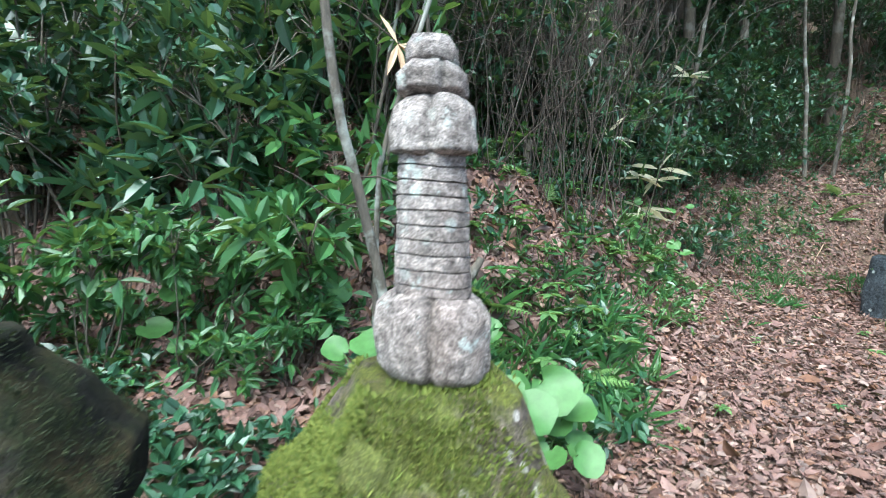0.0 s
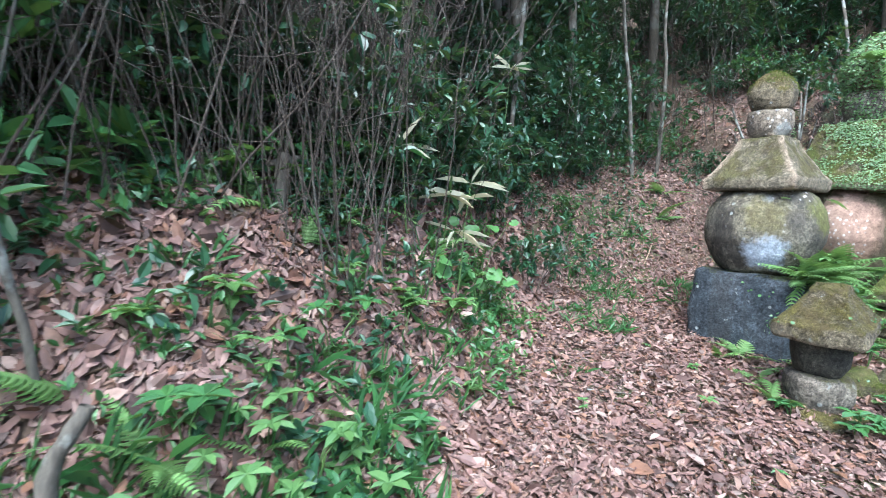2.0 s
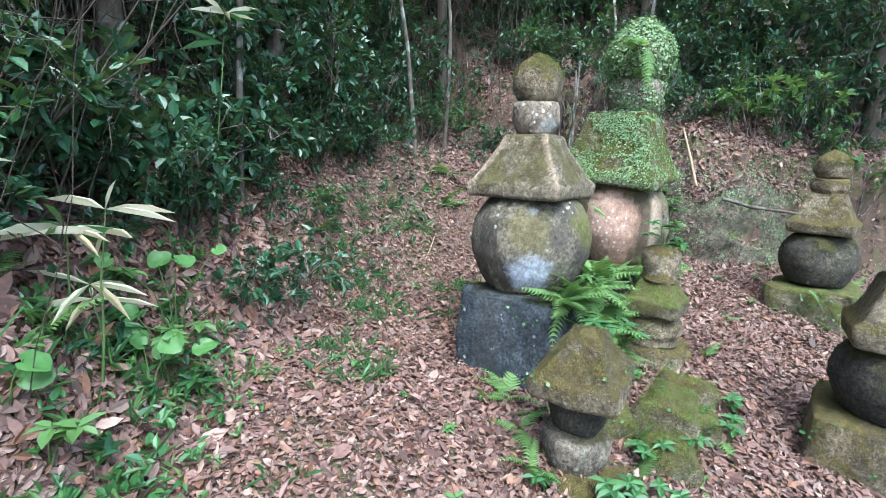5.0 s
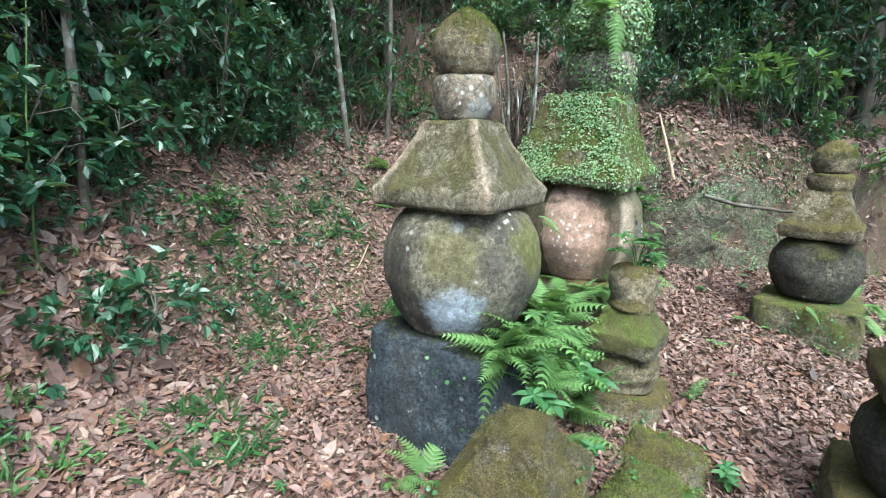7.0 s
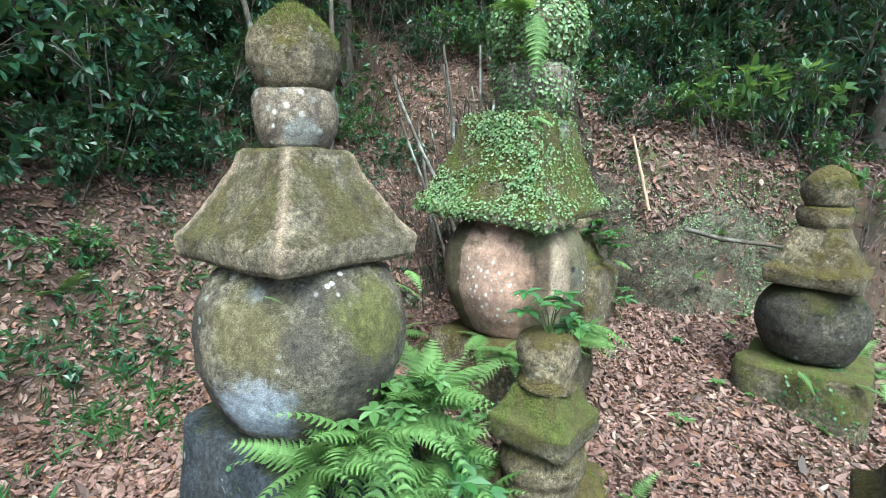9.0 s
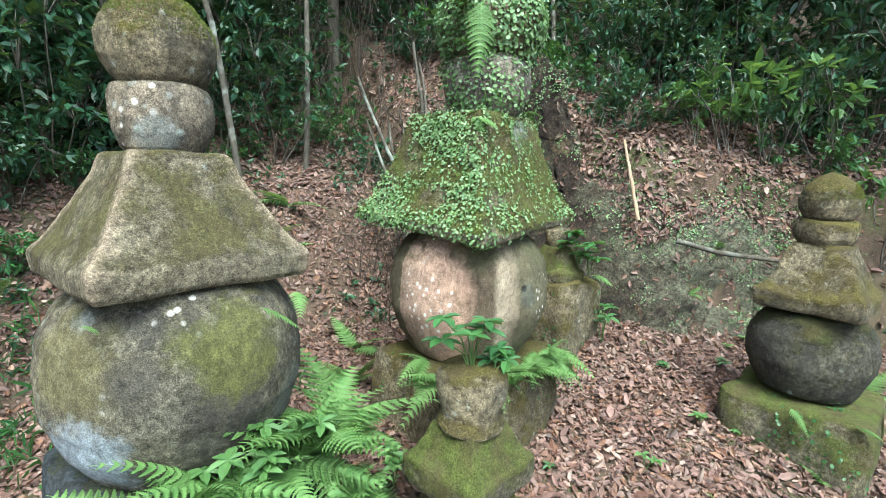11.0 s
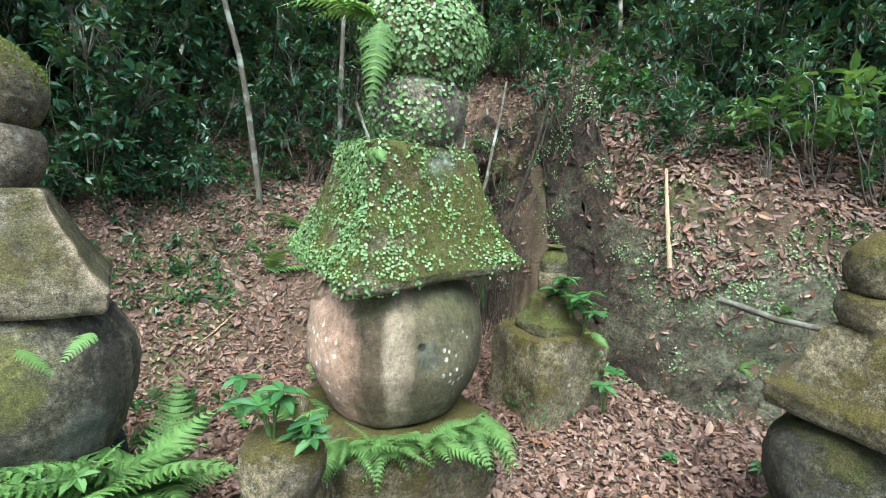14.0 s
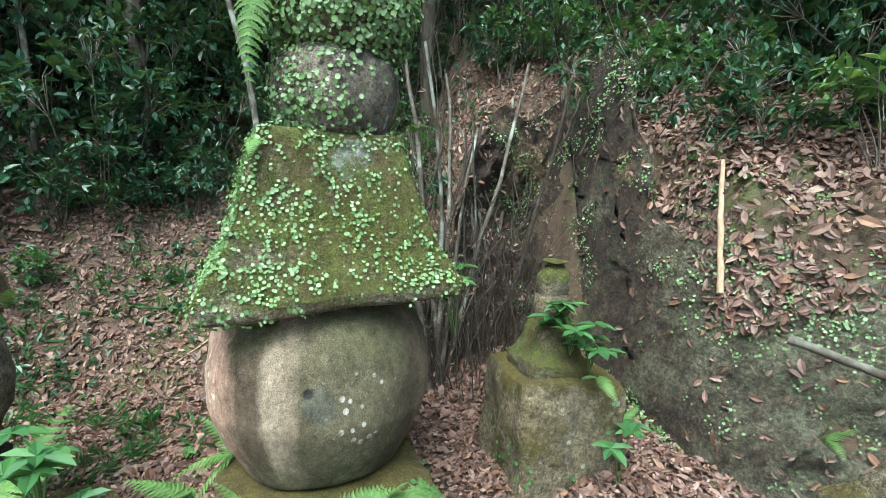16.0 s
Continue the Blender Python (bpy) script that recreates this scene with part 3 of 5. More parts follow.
stone_part("bowl", p, bowl_rings(1.573, 1.775, 0.148), STONE_BOWL, "grey lichened bowl stone", seed=4)
stone_part("jewel", p, jewel_rings(1.772, 2.07, 0.16), STONE_OLD, "moss-topped jewel stone", seed=5)

# five-tiered pagoda under creeper
p = thing("stone_pagoda", pose(5.42, 4.03, 0), "tall stone five-tiered pagoda with mossy roof and pink-beige drum", "stone pagoda", "stone pagodas")
stone_part("base_block", p, block_rings(-0.05, 0.585, 0.4), STONE_OLD, "mossy dark square base block", rot=16, seed=11, wobble=0.03)
stone_part("drum", p, drum_rings(0.58, 1.26, 0.425, 0.62), STONE_PINK, "pink-beige drum with streaks, darker on its right side", seed=12, segments=72)
v, f = loft([(z, r, n, c, 0.02 * (1.835 - z) / 0.6, 0.04 * (1.835 - z) / 0.6) for z, r, n, c in roof_rings(1.275, 1.835, 0.432, 0.235, 0.05, 0.0, 50)], rot=16, seed=13, segments=128)
v[:, 2] += 0.11 * np.clip((1.8 - v[:, 2]) / 0.5, 0, 1) * (0.476 * v[:, 0] + 0.879 * v[:, 1])  # eaves sag towards the path
G2_ROOF = mesh_object("roof", v, f, STONE_CREEPER_ROOF, p, "roof stone covered with green moss")
G2_BOWL = stone_part("bowl", p, [(z, r, n, 0, 0.05, -0.04) for z, r, n in bowl_rings(1.83, 2.115, 0.225)], STONE_GREY, "grey bowl stone under creeper", seed=14)
G2_JEWEL = stone_part("jewel", p, [(z, r, n, 0, 0.06, -0.05) for z, r, n in jewel_rings(2.108, 2.575, 0.26, 0.3)], STONE_OLD, "jewel stone overgrown with creeper", seed=15)

# smaller pagoda by the bank
p = thing("stone_pagoda", pose(7.03, 2.98, 0), "small dark stone five-tiered pagoda on a mossy slab", "stone pagoda", "stone pagodas")
stone_part("base_block", p, block_rings(0.0, 0.37, 0.345), STONE_MOSSY, "mossy square base slab", rot=9, seed=21, wobble=0.02)
stone_part("drum", p, drum_rings(0.385, 0.84, 0.30, 0.66), STONE_DARK, "dark wet drum stone", seed=22)
stone_part("roof", p, roof_rings(0.85, 1.21, 0.245, 0.125, 0.08, 0.015, 40), STONE_OLD, "mossy brown roof stone", rot=8, seed=23, segments=80)
stone_part("bowl", p, bowl_rings(1.205, 1.345, 0.145), STONE_OLD, seed=24)
stone_part("jewel", p, jewel_rings(1.34, 1.6, 0.143), STONE_OLD, seed=25)

# low pagoda that the path passes closely
p = thing("stone_pagoda", pose(5.1, 2.04, 0), "low dark stone pagoda with mossy jewel beside the path", "stone pagoda", "stone pagodas")
stone_part("base_block", p, block_rings(-0.3, 0.11, 0.345), STONE_OLD, rot=13, seed=31, wobble=0.02)
stone_part("drum", p, drum_rings(0.1, 0.5, 0.29, 0.66), STONE_DARK, "dark drum stone", seed=32)
stone_part("roof", p, roof_rings(0.5, 0.86, 0.25, 0.13, 0.08, 0.02), STONE_OLD, rot=20, seed=33, segments=80)
stone_part("bowl", p, bowl_rings(0.855, 0.96, 0.13), STONE_OLD, seed=34)
stone_part("jewel", p, jewel_rings(0.955, 1.2, 0.14), STONE_MOSSY, "jewel stone coated in yellow-green moss", seed=35)

# little pagoda between the two tall ones
p = thing("stone_pagoda", pose(4.925, 3.315, 0), "little mossy stone pagoda with plants on top", "stone pagoda", "stone pagodas")
stone_part("base_block", p, bowl_rings(-0.15, 0.14, 0.25), STONE_OLD, "round worn base stone", seed=41, wobble=0.025)
stone_part("drum", p, drum_rings(0.14, 0.37, 0.19, 0.8, 0.8), STONE_OLD, seed=42)
stone_part("roof", p, roof_rings(0.37, 0.62, 0.19, 0.1, 0.09, 0.0, 16), STONE_MOSSY, "mossy roof stone", rot=15, seed=43)
stone_part("bowl", p, drum_rings(0.6, 0.85, 0.135, 0.9, 0.5), STONE_OLD, "small cap stone", seed=44, wobble=0.02)

# stack of loose pagoda stones in front
p = thing("stone_stack", pose(3.565, 2.91, 0), "stack of loose mossy pagoda stones topped by a roof stone", "stone stack")
stone_part("base_stone", p, block_rings(-0.4, -0.08, 0.25, 5), STONE_OLD, rot=10, seed=51, wobble=0.04)
stone_part("drum", p, bowl_rings(-0.1, 0.12, 0.17), STONE_GREY, "pale lichened drum", seed=52, wobble=0.025)
stone_part("neck_stone", p, bowl_rings(0.11, 0.34, 0.145), STONE_DARK, seed=53, wobble=0.02)
v, f = loft(roof_rings(0.31, 0.595, 0.205, 0.09, 0.09, 0.0, 16), rot=22, seed=54, segments=80, wobble=0.025)
roof = mesh_object("roof", v, f, STONE_OLD, p, "tilted roof stone with brown moss")
roof.matrix_basis = pose(0.02, 0.0, 0.02, 5, -6, 0)

# block and cap stones behind the creeper pagoda
p = thing("stone_block", pose(6.49, 4.43, 0), "squared mossy stone block leaning at the bank", "stone block")
stone_part("body", p, [(0.0, 0.27, 14), (0.4, 0.27, 14), (0.75, 0.265, 14), (0.79, 0.255, 12), (0.81, 0.22, 9)], STONE_OLD, rot=12, seed=61, wobble=0.03)
p = thing("cap_stones", pose(6.45, 4.36, 0.8), "small knobbed cap stone standing on the block", "cap stone")
stone_part("cap", p, roof_rings(-0.005, 0.25, 0.165, 0.09, 0.07, 0.0, 6), STONE_MOSSY, rot=12, seed=62, wobble=0.02)
stone_part("collar", p, bowl_rings(0.24, 0.38, 0.088), STONE_OLD, seed=64)
stone_part("knob", p, jewel_rings(0.37, 0.55, 0.08, 0.6), STONE_MOSSY, seed=63)


def loose_stone(x, y, z, a, h, material, label, rot=0, sq=5, seed=0, tilt=(0, 0), wobble=0.05):
    v, f = loft([(0, a * 0.85, sq), (0.15 * h, a, sq), (0.6 * h, a * 0.98, sq), (0.85 * h, a * 0.85, sq), (h, a * 0.6, sq)], seed=seed, rot=rot, wobble=wobble, grain=0.008, segments=40)
    ob = mesh_object("loose_stone", v, f, material)
    ob.matrix_basis = pose(x, y, z, tilt[0], tilt[1], 0)
    return tagged(ob, label, "stone", "loose stones")


loose_stone(4.16, 2.78, -0.22, 0.17, 0.42, STONE_MOSSY, "squared stone coated with moss beside the stack", 20, 7, 71, (4, 5))
loose_stone(3.98, 2.62, -0.22, 0.12, 0.26, STONE_MOSSY, "mossy stone with a worn top in leaf litter", 35, 5, 72)
loose_stone(4.62, 2.9, -0.24, 0.19, 0.33, STONE_OLD, "squared stone coated with moss beside the stack", 12, 9, 73, (-4, 3))
loose_stone(4.42, 2.72, -0.24, 0.13, 0.27, STONE_MOSSY, "small squared stone with a mossy top", 20, 7, 77, (3, -4))
loose_stone(3.95, 2.95, -0.2, 0.12, 0.26, STONE_MOSSY, "flat mossy stone in leaf litter", 50, 4, 74)
loose_stone(4.5, 2.95, -0.18, 0.11, 0.14, STONE_OLD, "low stone half sunk in the leaf litter", 15, 4, 75)
loose_stone(5.05, 3.42, -0.1, 0.3, 0.2, STONE_OLD, "low flat stone half sunk in the leaf litter", 25, 4, 76)

# ringed finial standing on a mossy roof stone
p = thing("finial_pagoda", pose(0.0, 0.93, 0), "pale ringed stone finial standing on a mossy roof stone", "stone pagoda", "stone pagodas")
stone_part("pedestal", p, block_rings(-0.6, 0.02, 0.2), STONE_OLD, rot=12, seed=81)
stone_part("roof", p, roof_rings(0.0, 0.335, 0.31, 0.15, 0.07, 0.0, 5), STONE_CAP, "roof stone thick with yellow-green moss", rot=14, seed=82, wobble=0.025, segments=80)


def lobed(rings, lobes, depth, segments=72, seed=0, twist=0.0):
    """A turned stone whose wall swells into petals."""
    v, f = loft([(z, r, 2) for z, r in rings], segments=segments, seed=seed, wobble=0.016, grain=0.006)
    a = np.arctan2(v[:, 1], v[:, 0]) + twist
    rad = np.hypot(v[:, 0], v[:, 1])
    k = 1 - depth * np.clip(rad / 0.05, 0, 1) * (1 - np.abs(np.sin(a * lobes / 2))) ** 4
    v[:, :2] *= k[:, None]
    return v, f


v, f = lobed([(0.33, 0.1), (0.345, 0.112), (0.42, 0.116), (0.465, 0.112), (0.49, 0.098), (0.5, 0.08)], 5, 0.3, seed=83, twist=0.35)
mesh_object("lotus_foot", v, f, STONE_PALE, p, "lichened petal foot")
rings = [(0.495, 0.08)]
for i in range(9):
    z0 = 0.512 + i * 0.0288
    r = 0.08 - 0.0014 * i
    rings += [(z0 - 0.0015, r), (z0 - 0.001, r - 0.008), (z0 + 0.0015, r - 0.008), (z0 + 0.002, r - 0.0005)]
rings += [(0.765, 0.066), (0.768, 0.06)]
v, f = loft([(z, r, 2) for z, r in rings], steps=1, seed=84, wobble=0.009, grain=0.003, segments=64)
mesh_object("ringed_shaft", v, f, STONE_PALE, p, "pale shaft cut with nine rings", smooth=False)
v, f = lobed([(0.765, 0.078), (0.772, 0.09), (0.81, 0.088), (0.86, 0.076), (0.875, 0.06)], 5, 0.3, seed=85, twist=0.35)
mesh_object("petal_bowl", v, f, STONE_PALE, p)
v, f = lobed([(0.872, 0.05), (0.88, 0.068), (0.91, 0.07), (0.928, 0.055)], 5, 0.2, seed=86)
mesh_object("petal_collar", v, f, STONE_PALE, p)
v, f = loft([(z, r, 2) for z, r in ((0.925, 0.045), (0.935, 0.055), (0.965, 0.054), (0.985, 0.042), (0.992, 0.02))], seed=87, wobble=0.012)
mesh_object("jewel", v, f, STONE_PALE, p, "worn jewel tip")

for part_ob in p.children:
    if not part_ob.name.startswith(("roof", "pedestal")):
        for q in part_ob.data.vertices:
            q.co.x -= 0.075 * (q.co.z - 0.41)  # the finial leans

# dark roof stone close by on the other side, its backlighting put into the colour
p = thing("dark_roof_stone", pose(-0.8, 0.73, -0.09), "mossy roof stone on a squat block, darkened as if backlit", "roof stone")
stone_part("roof", p, roof_rings(0.14, 0.5, 0.28, 0.1, 0.1, 0.0, 6), STONE_BACKLIT, rot=20, seed=91)
stone_part("block", p, block_rings(-0.55, 0.17, 0.22), STONE_BACKLIT, rot=10, seed=92)


# ---- plants ----
def whorls(tips, ways, per, length, width, spread=0.9, droop=0.25):
    """Leaves in rosettes round twig tips."""
    n = len(tips)
    P = np.repeat(tips, per, axis=0) + rng.normal(0, 0.012, (n * per, 3))
    W = np.repeat(unit(ways), per, axis=0)
    D = unit(W + rng.normal(0, spread, (n * per, 3)))
    U = unit(np.array([0, 0, 1.0]) + rng.normal(0, 0.35, (n * per, 3)))
    s = rng.uniform(0.6, 1.15, n * per)
    return blades(P, D, U, length * s, width * s, 0.12, rng.uniform(0.0, droop * 2, n * per))


def shrub(name, radius, height, twigs, per, length, width, leaf, bark, label, category, group, bare=0.25):
    """A shrub: stems from the ground and leaves in rosettes in an uneven crown."""
    ob = thing(name, pose(0, 0, 0), label, category, group)
    lumps = [(rng.normal(0, radius * 0.5), rng.normal(0, radius * 0.5), rng.uniform(bare + 0.1, 1) * height, rng.uniform(0.35, 0.6) * radius) for _ in range(7)]
    tips, ways, sticks = [], [], []
    for lx, ly, lz, r in lumps:
        way = np.array([lx, ly, lz])
        pts = wander((lx * 0.08, ly * 0.08, -0.06), way, np.linalg.norm(way), 7, 0.12)
        pts += (np.linspace(0, 1, 7)[:, None]) * (way - pts[-1])
        sticks.append(tube(pts, np.linspace(0.007, 0.003, 7) * (0.6 + height * 0.4), 5))
        for _ in range(twigs // 7):
            o = unit(rng.normal(size=3)) * r * rng.uniform(0.5, 1.1)
            tip = np.array([lx, ly, lz]) + o * np.array([1, 1, 0.8])
            if tip[2] < bare * height * 0.6:
                continue
            tips.append(tip)
            ways.append(unit(o) + np.array([0, 0, 0.5]))
            if rng.random() < 0.5:
                sticks.append(tube([pts[-2], (pts[-1] + tip) / 2 + rng.normal(0, 0.02, 3), tip], [0.004, 0.003, 0.002], 4))
    v, f = joined(sticks)
    mesh_object("stem", v, f, bark, ob)
    v, f = whorls(np.array(tips), np.array(ways), per, length, width)
    mesh_object("foliage", v, f, leaf, ob, smooth=False)
    return ob


def place(ob, x, y, turn=0.0, size=1.0, sink=0.03, lean=0.0):
    c = copy_thing(ob, pose(x, y, gz(x, y) - sink, lean, 0, turn))
    c.scale = (size, size, size)
    return c


def done(ob):
    """Take away a pattern of which only copies stand in the place."""
    for o in (*ob.children_recursive, ob):
        bpy.data.objects.remove(o)


evergreen = [shrub("evergreen_shrub", 0.55, 1.3, 120, 6, 0.088, 0.05, LEAF_DARK, BARK_DARK, "dense evergreen shrub with glossy dark leaves", "shrub", "shrubs on the bank", 0.08) for _ in range(3)]
low_shrub = [shrub("low_shrub", 0.4, 0.5, 80, 6, 0.075, 0.042, leaf, BARK_DARK, "low green shrub growing from the leaf litter", "shrub", "low shrubs") for leaf in (LEAF_DARK, LEAF_MID, LEAF_MID)]

rs = random.Random(3)
count = 0
while count < 230:
    x, d = rs.uniform(-4.5, 13.5), 0.55 + 6.5 * rs.random() ** 1.5
    y = float(foot(x)) + d
    if 5.9 < x < 9.2 and d < 1.3 or 3.7 < x < 6.5 and d < 1.15 or -0.6 < x < 2.5 and d < 1.5 or 2.4 < x < 3.8 and d < 0.8:
        continue
    place(rs.choice(evergreen), x, y, rs.uniform(0, 360), rs.uniform(0.7, 1.35), 0.05)
    count += 1
for i in range(90):
    x, d = rs.uniform(-3.0, 10.0), rs.uniform(0.1, 2.2)
    if 5.9 < x < 8.6 and d < 1.2 or 3.5 < x < 6.5 and d < 0.8 or x < 2.1 and d < 1.3:
        continue
    place(rs.choice(low_shrub), x, float(foot(x)) + d, rs.uniform(0, 360), rs.uniform(0.5, 1.1), 0.04)


def tree(name, height, radius, crown_from, leaves, label, bark=BARK_GREY, bend=0.06, crown=1.3, limb_from=0.45):
    """A slender understorey tree: crooked trunk, limbs and a crown of leaf rosettes."""
    ob = thing(name, pose(0, 0, 0), label, "tree", "trees on the bank")
    pts = wander((0, 0, -0.15), (0, 0, 1), height, 16, bend, 0.03)
    v, f = tube(pts, radius * np.linspace(1.15, 0.35, 16), 9)
    mesh_object("trunk", v, f, bark, ob)
    sticks, tips, ways = [], [], []
    for i in range(14):
        k = rng.uniform(limb_from, 1.0)
        start = pts[int(k * 15)]
        way = np.array([*rng.normal(0, 1, 2), rng.uniform(0.0, 0.7)])
        limb = wander(start, way, crown * rng.uniform(0.5, 1.1), 7, 0.14)
        sticks.append(tube(limb, radius * np.linspace(0.35, 0.08, 7), 5))
        if start[2] > crown_from:
            for _ in range(leaves // 14):
                tips.append(limb[rng.integers(2, 7)] + rng.normal(0, 0.2, 3))
                ways.append(rng.normal(0, 1, 3) + np.array([0, 0, 0.4]))
    if radius < 0.03:
        for v, f in sticks:
            mesh_object("limb", v, f, bark, ob)
    else:
        v, f = joined(sticks)
        mesh_object("limb", v, f, bark, ob)
    if tips:
        v, f = whorls(np.array(tips), np.array(ways), 7, 0.12, 0.046)
        mesh_object("crown", v, f, LEAF_DARK, ob, smooth=False)
    return ob


slender = [tree("slender_tree", 5.2, 0.024, 1.2, 300, "slender grey-barked tree with a sparse evergreen crown", bend=0.05) for _ in range(3)]
taller = [tree("forest_tree", 8.0, 0.075, 1.8, 700, "straight dark forest tree with dense evergreen crown", BARK_DARK, 0.03, 2.0) for _ in range(3)]
place(slender[0], 4.62, 6.1, 10, 1.0)
place(slender[1], 2.58, 5.3, 80, 1.0, lean=1)
place(slender[2], 5.25, 6.45, 200, 1.0, lean=-4)
place(taller[0], 2.54, 8.0, 30, 1.0)
count = 0
while count < 150:
    x, d = rs.uniform(-8, 17), rs.uniform(1.3, 15)
    y = float(foot(x)) + d
    if 3.5 < x < 7.5 and d < 2.0:
        continue
    place(rs.choice(taller if d > 2.5 or rs.random() < 0.4 else slender), x, y, rs.uniform(0, 360), rs.uniform(0.8, 1.25), 0.1, rs.uniform(-4, 4))
    count += 1
for i in range(16):
    x = -2.5 + 7.0 * i / 15 + rs.uniform(-0.3, 0.3)
    place(rs.choice(taller), x, float(foot(x)) + rs.uniform(1.7, 4.0), rs.uniform(0, 360), rs.uniform(0.85, 1.1), 0.1, rs.uniform(-4, 4))
for x, y, s in ((0.9, 4.3, 0.9), (1.2, 4.55, 1.0), (1.5, 4.7, 1.0), (0.5, 4.3, 1.0), (1.85, 4.75, 0.9), (2.2, 5.2, 0.9), (1.0, 4.0, 0.6), (1.3, 4.15, 0.6)):
    place(low_shrub[0], x, y, rs.uniform(0, 360), s * 1.4, 0.03)
# two trees added past the right edge of view, to shade the ground there
for x, y in ((9.8, 3.4), (9.4, 1.6)):
    place(taller[1], x, y, 40 * x, 1.15, 0.1)
for i in range(12):
    place(rs.choice(taller), -7 + 1.8 * i + rs.uniform(-0.5, 0.5), rs.uniform(-12, -7), rs.uniform(0, 360), rs.uniform(0.9, 1.2), 0.1)
for i in range(16):
    place(rs.choice(evergreen), -8 + 1.4 * i + rs.uniform(-0.5, 0.5), rs.uniform(-10, -6.5), rs.uniform(0, 360), rs.uniform(0.9, 1.4), 0.05)
for ob in (*evergreen, *low_shrub, *slender, *taller):
    done(ob)

# fallen leaves over path and bank
n = 230000
lx, ly = rng.uniform(-2.6, 9.6, n), rng.uniform(0.1, 7.2, n)
d = ly - foot(lx)
keep = (d < 2.6) & ((d < 0.02) | (rng.random(n) < 0.75)) & (value_noise(lx, ly, 0.8, 6) + rng.uniform(-0.8, 0.8, n) > -0.85)
keep &= ~((lx > 6.0) & (lx < 8.6) & (d > -0.05) & (d < 0.45) & (rng.random(n) < 0.85))
keep &= ~((lx < -0.15) & (ly < 2.3) & (rng.random(n) < 0.6))
lx, ly = lx[keep], ly[keep]
n = len(lx)
N = ground_normal(lx, ly)
D = rng.normal(size=(n, 3))
D = unit(D - N * (D * N).sum(1, keepdims=True) + N * rng.normal(0, 0.18, (n, 1)))
U = unit(N * rng.choice([1, 1, -1], n)[:, None] + rng.normal(0, 0.45, (n, 3)))
L = rng.gamma(6, 0.0074, n).clip(0.02, 0.13)
P = np.stack([lx, ly, ground_z(lx, ly) + rng.uniform(0.004, 0.03, n)], -1)
v, f = blades(P, D, U, L, L * rng.uniform(0.34, 0.6, n), rng.uniform(-0.3, 0.5, n), rng.normal(0, 0.24, n))
litter = mesh_object("leaf_litter", v, f, LITTER, smooth=False)
tagged(litter, "carpet of dry pinkish-brown fallen leaves on the path", "leaf litter", kind="stuff")

# crumbled bits of leaf between the whole ones
n = 90000
lx, ly = rng.uniform(0.2, 8.6, n), rng.uniform(0.9, 6.2, n)
keep = (ly - foot(lx) < 1.0) & (ly - foot(lx) > -3.2)
lx, ly = lx[keep], ly[keep]
n = len(lx)
N = ground_normal(lx, ly)
D = rng.normal(size=(n, 3))
L = rng.gamma(4, 0.006, n).clip(0.008, 0.05)
P = np.stack([lx, ly, ground_z(lx, ly) + rng.uniform(0.015, 0.04, n)], -1)
v, f = blades(P, unit(D - 0.8 * N * (D * N).sum(1, keepdims=True)), unit(N + rng.normal(0, 0.6, (n, 3))), L, L * rng.uniform(0.3, 0.9, n), rng.uniform(-0.4, 0.5, n), rng.normal(0, 0.3, n))
tagged(mesh_object("leaf_crumbs", v, f, LITTER, smooth=False), "crumbled bits of dry brown leaves", "leaf litter", kind="stuff")

# a second layer of leaves on the bank beside the path
n = 34000
lx = rng.uniform(-2.2, 2.8, n)
ly = foot(lx) + rng.uniform(-0.2, 1.9, n)
N = ground_normal(lx, ly)
D = rng.normal(size=(n, 3))
D = unit(D - N * (D * N).sum(1, keepdims=True) + N * rng.normal(0, 0.2, (n, 1)))
L = rng.gamma(7, 0.009, n).clip(0.03, 0.16)
P = np.stack([lx, ly, ground_z(lx, ly) + rng.uniform(0.006, 0.04, n)], -1)
v, f = blades(P, D, unit(N + rng.normal(0, 0.35, (n, 3))), L, L * rng.uniform(0.36, 0.6, n), rng.uniform(-0.15, 0.3, n), rng.normal(0, 0.18, n))
tagged(mesh_object("leaf_litter", v, f, LITTER, smooth=False), "brown fallen leaves lying on the bank", "leaf litter", kind="stuff")


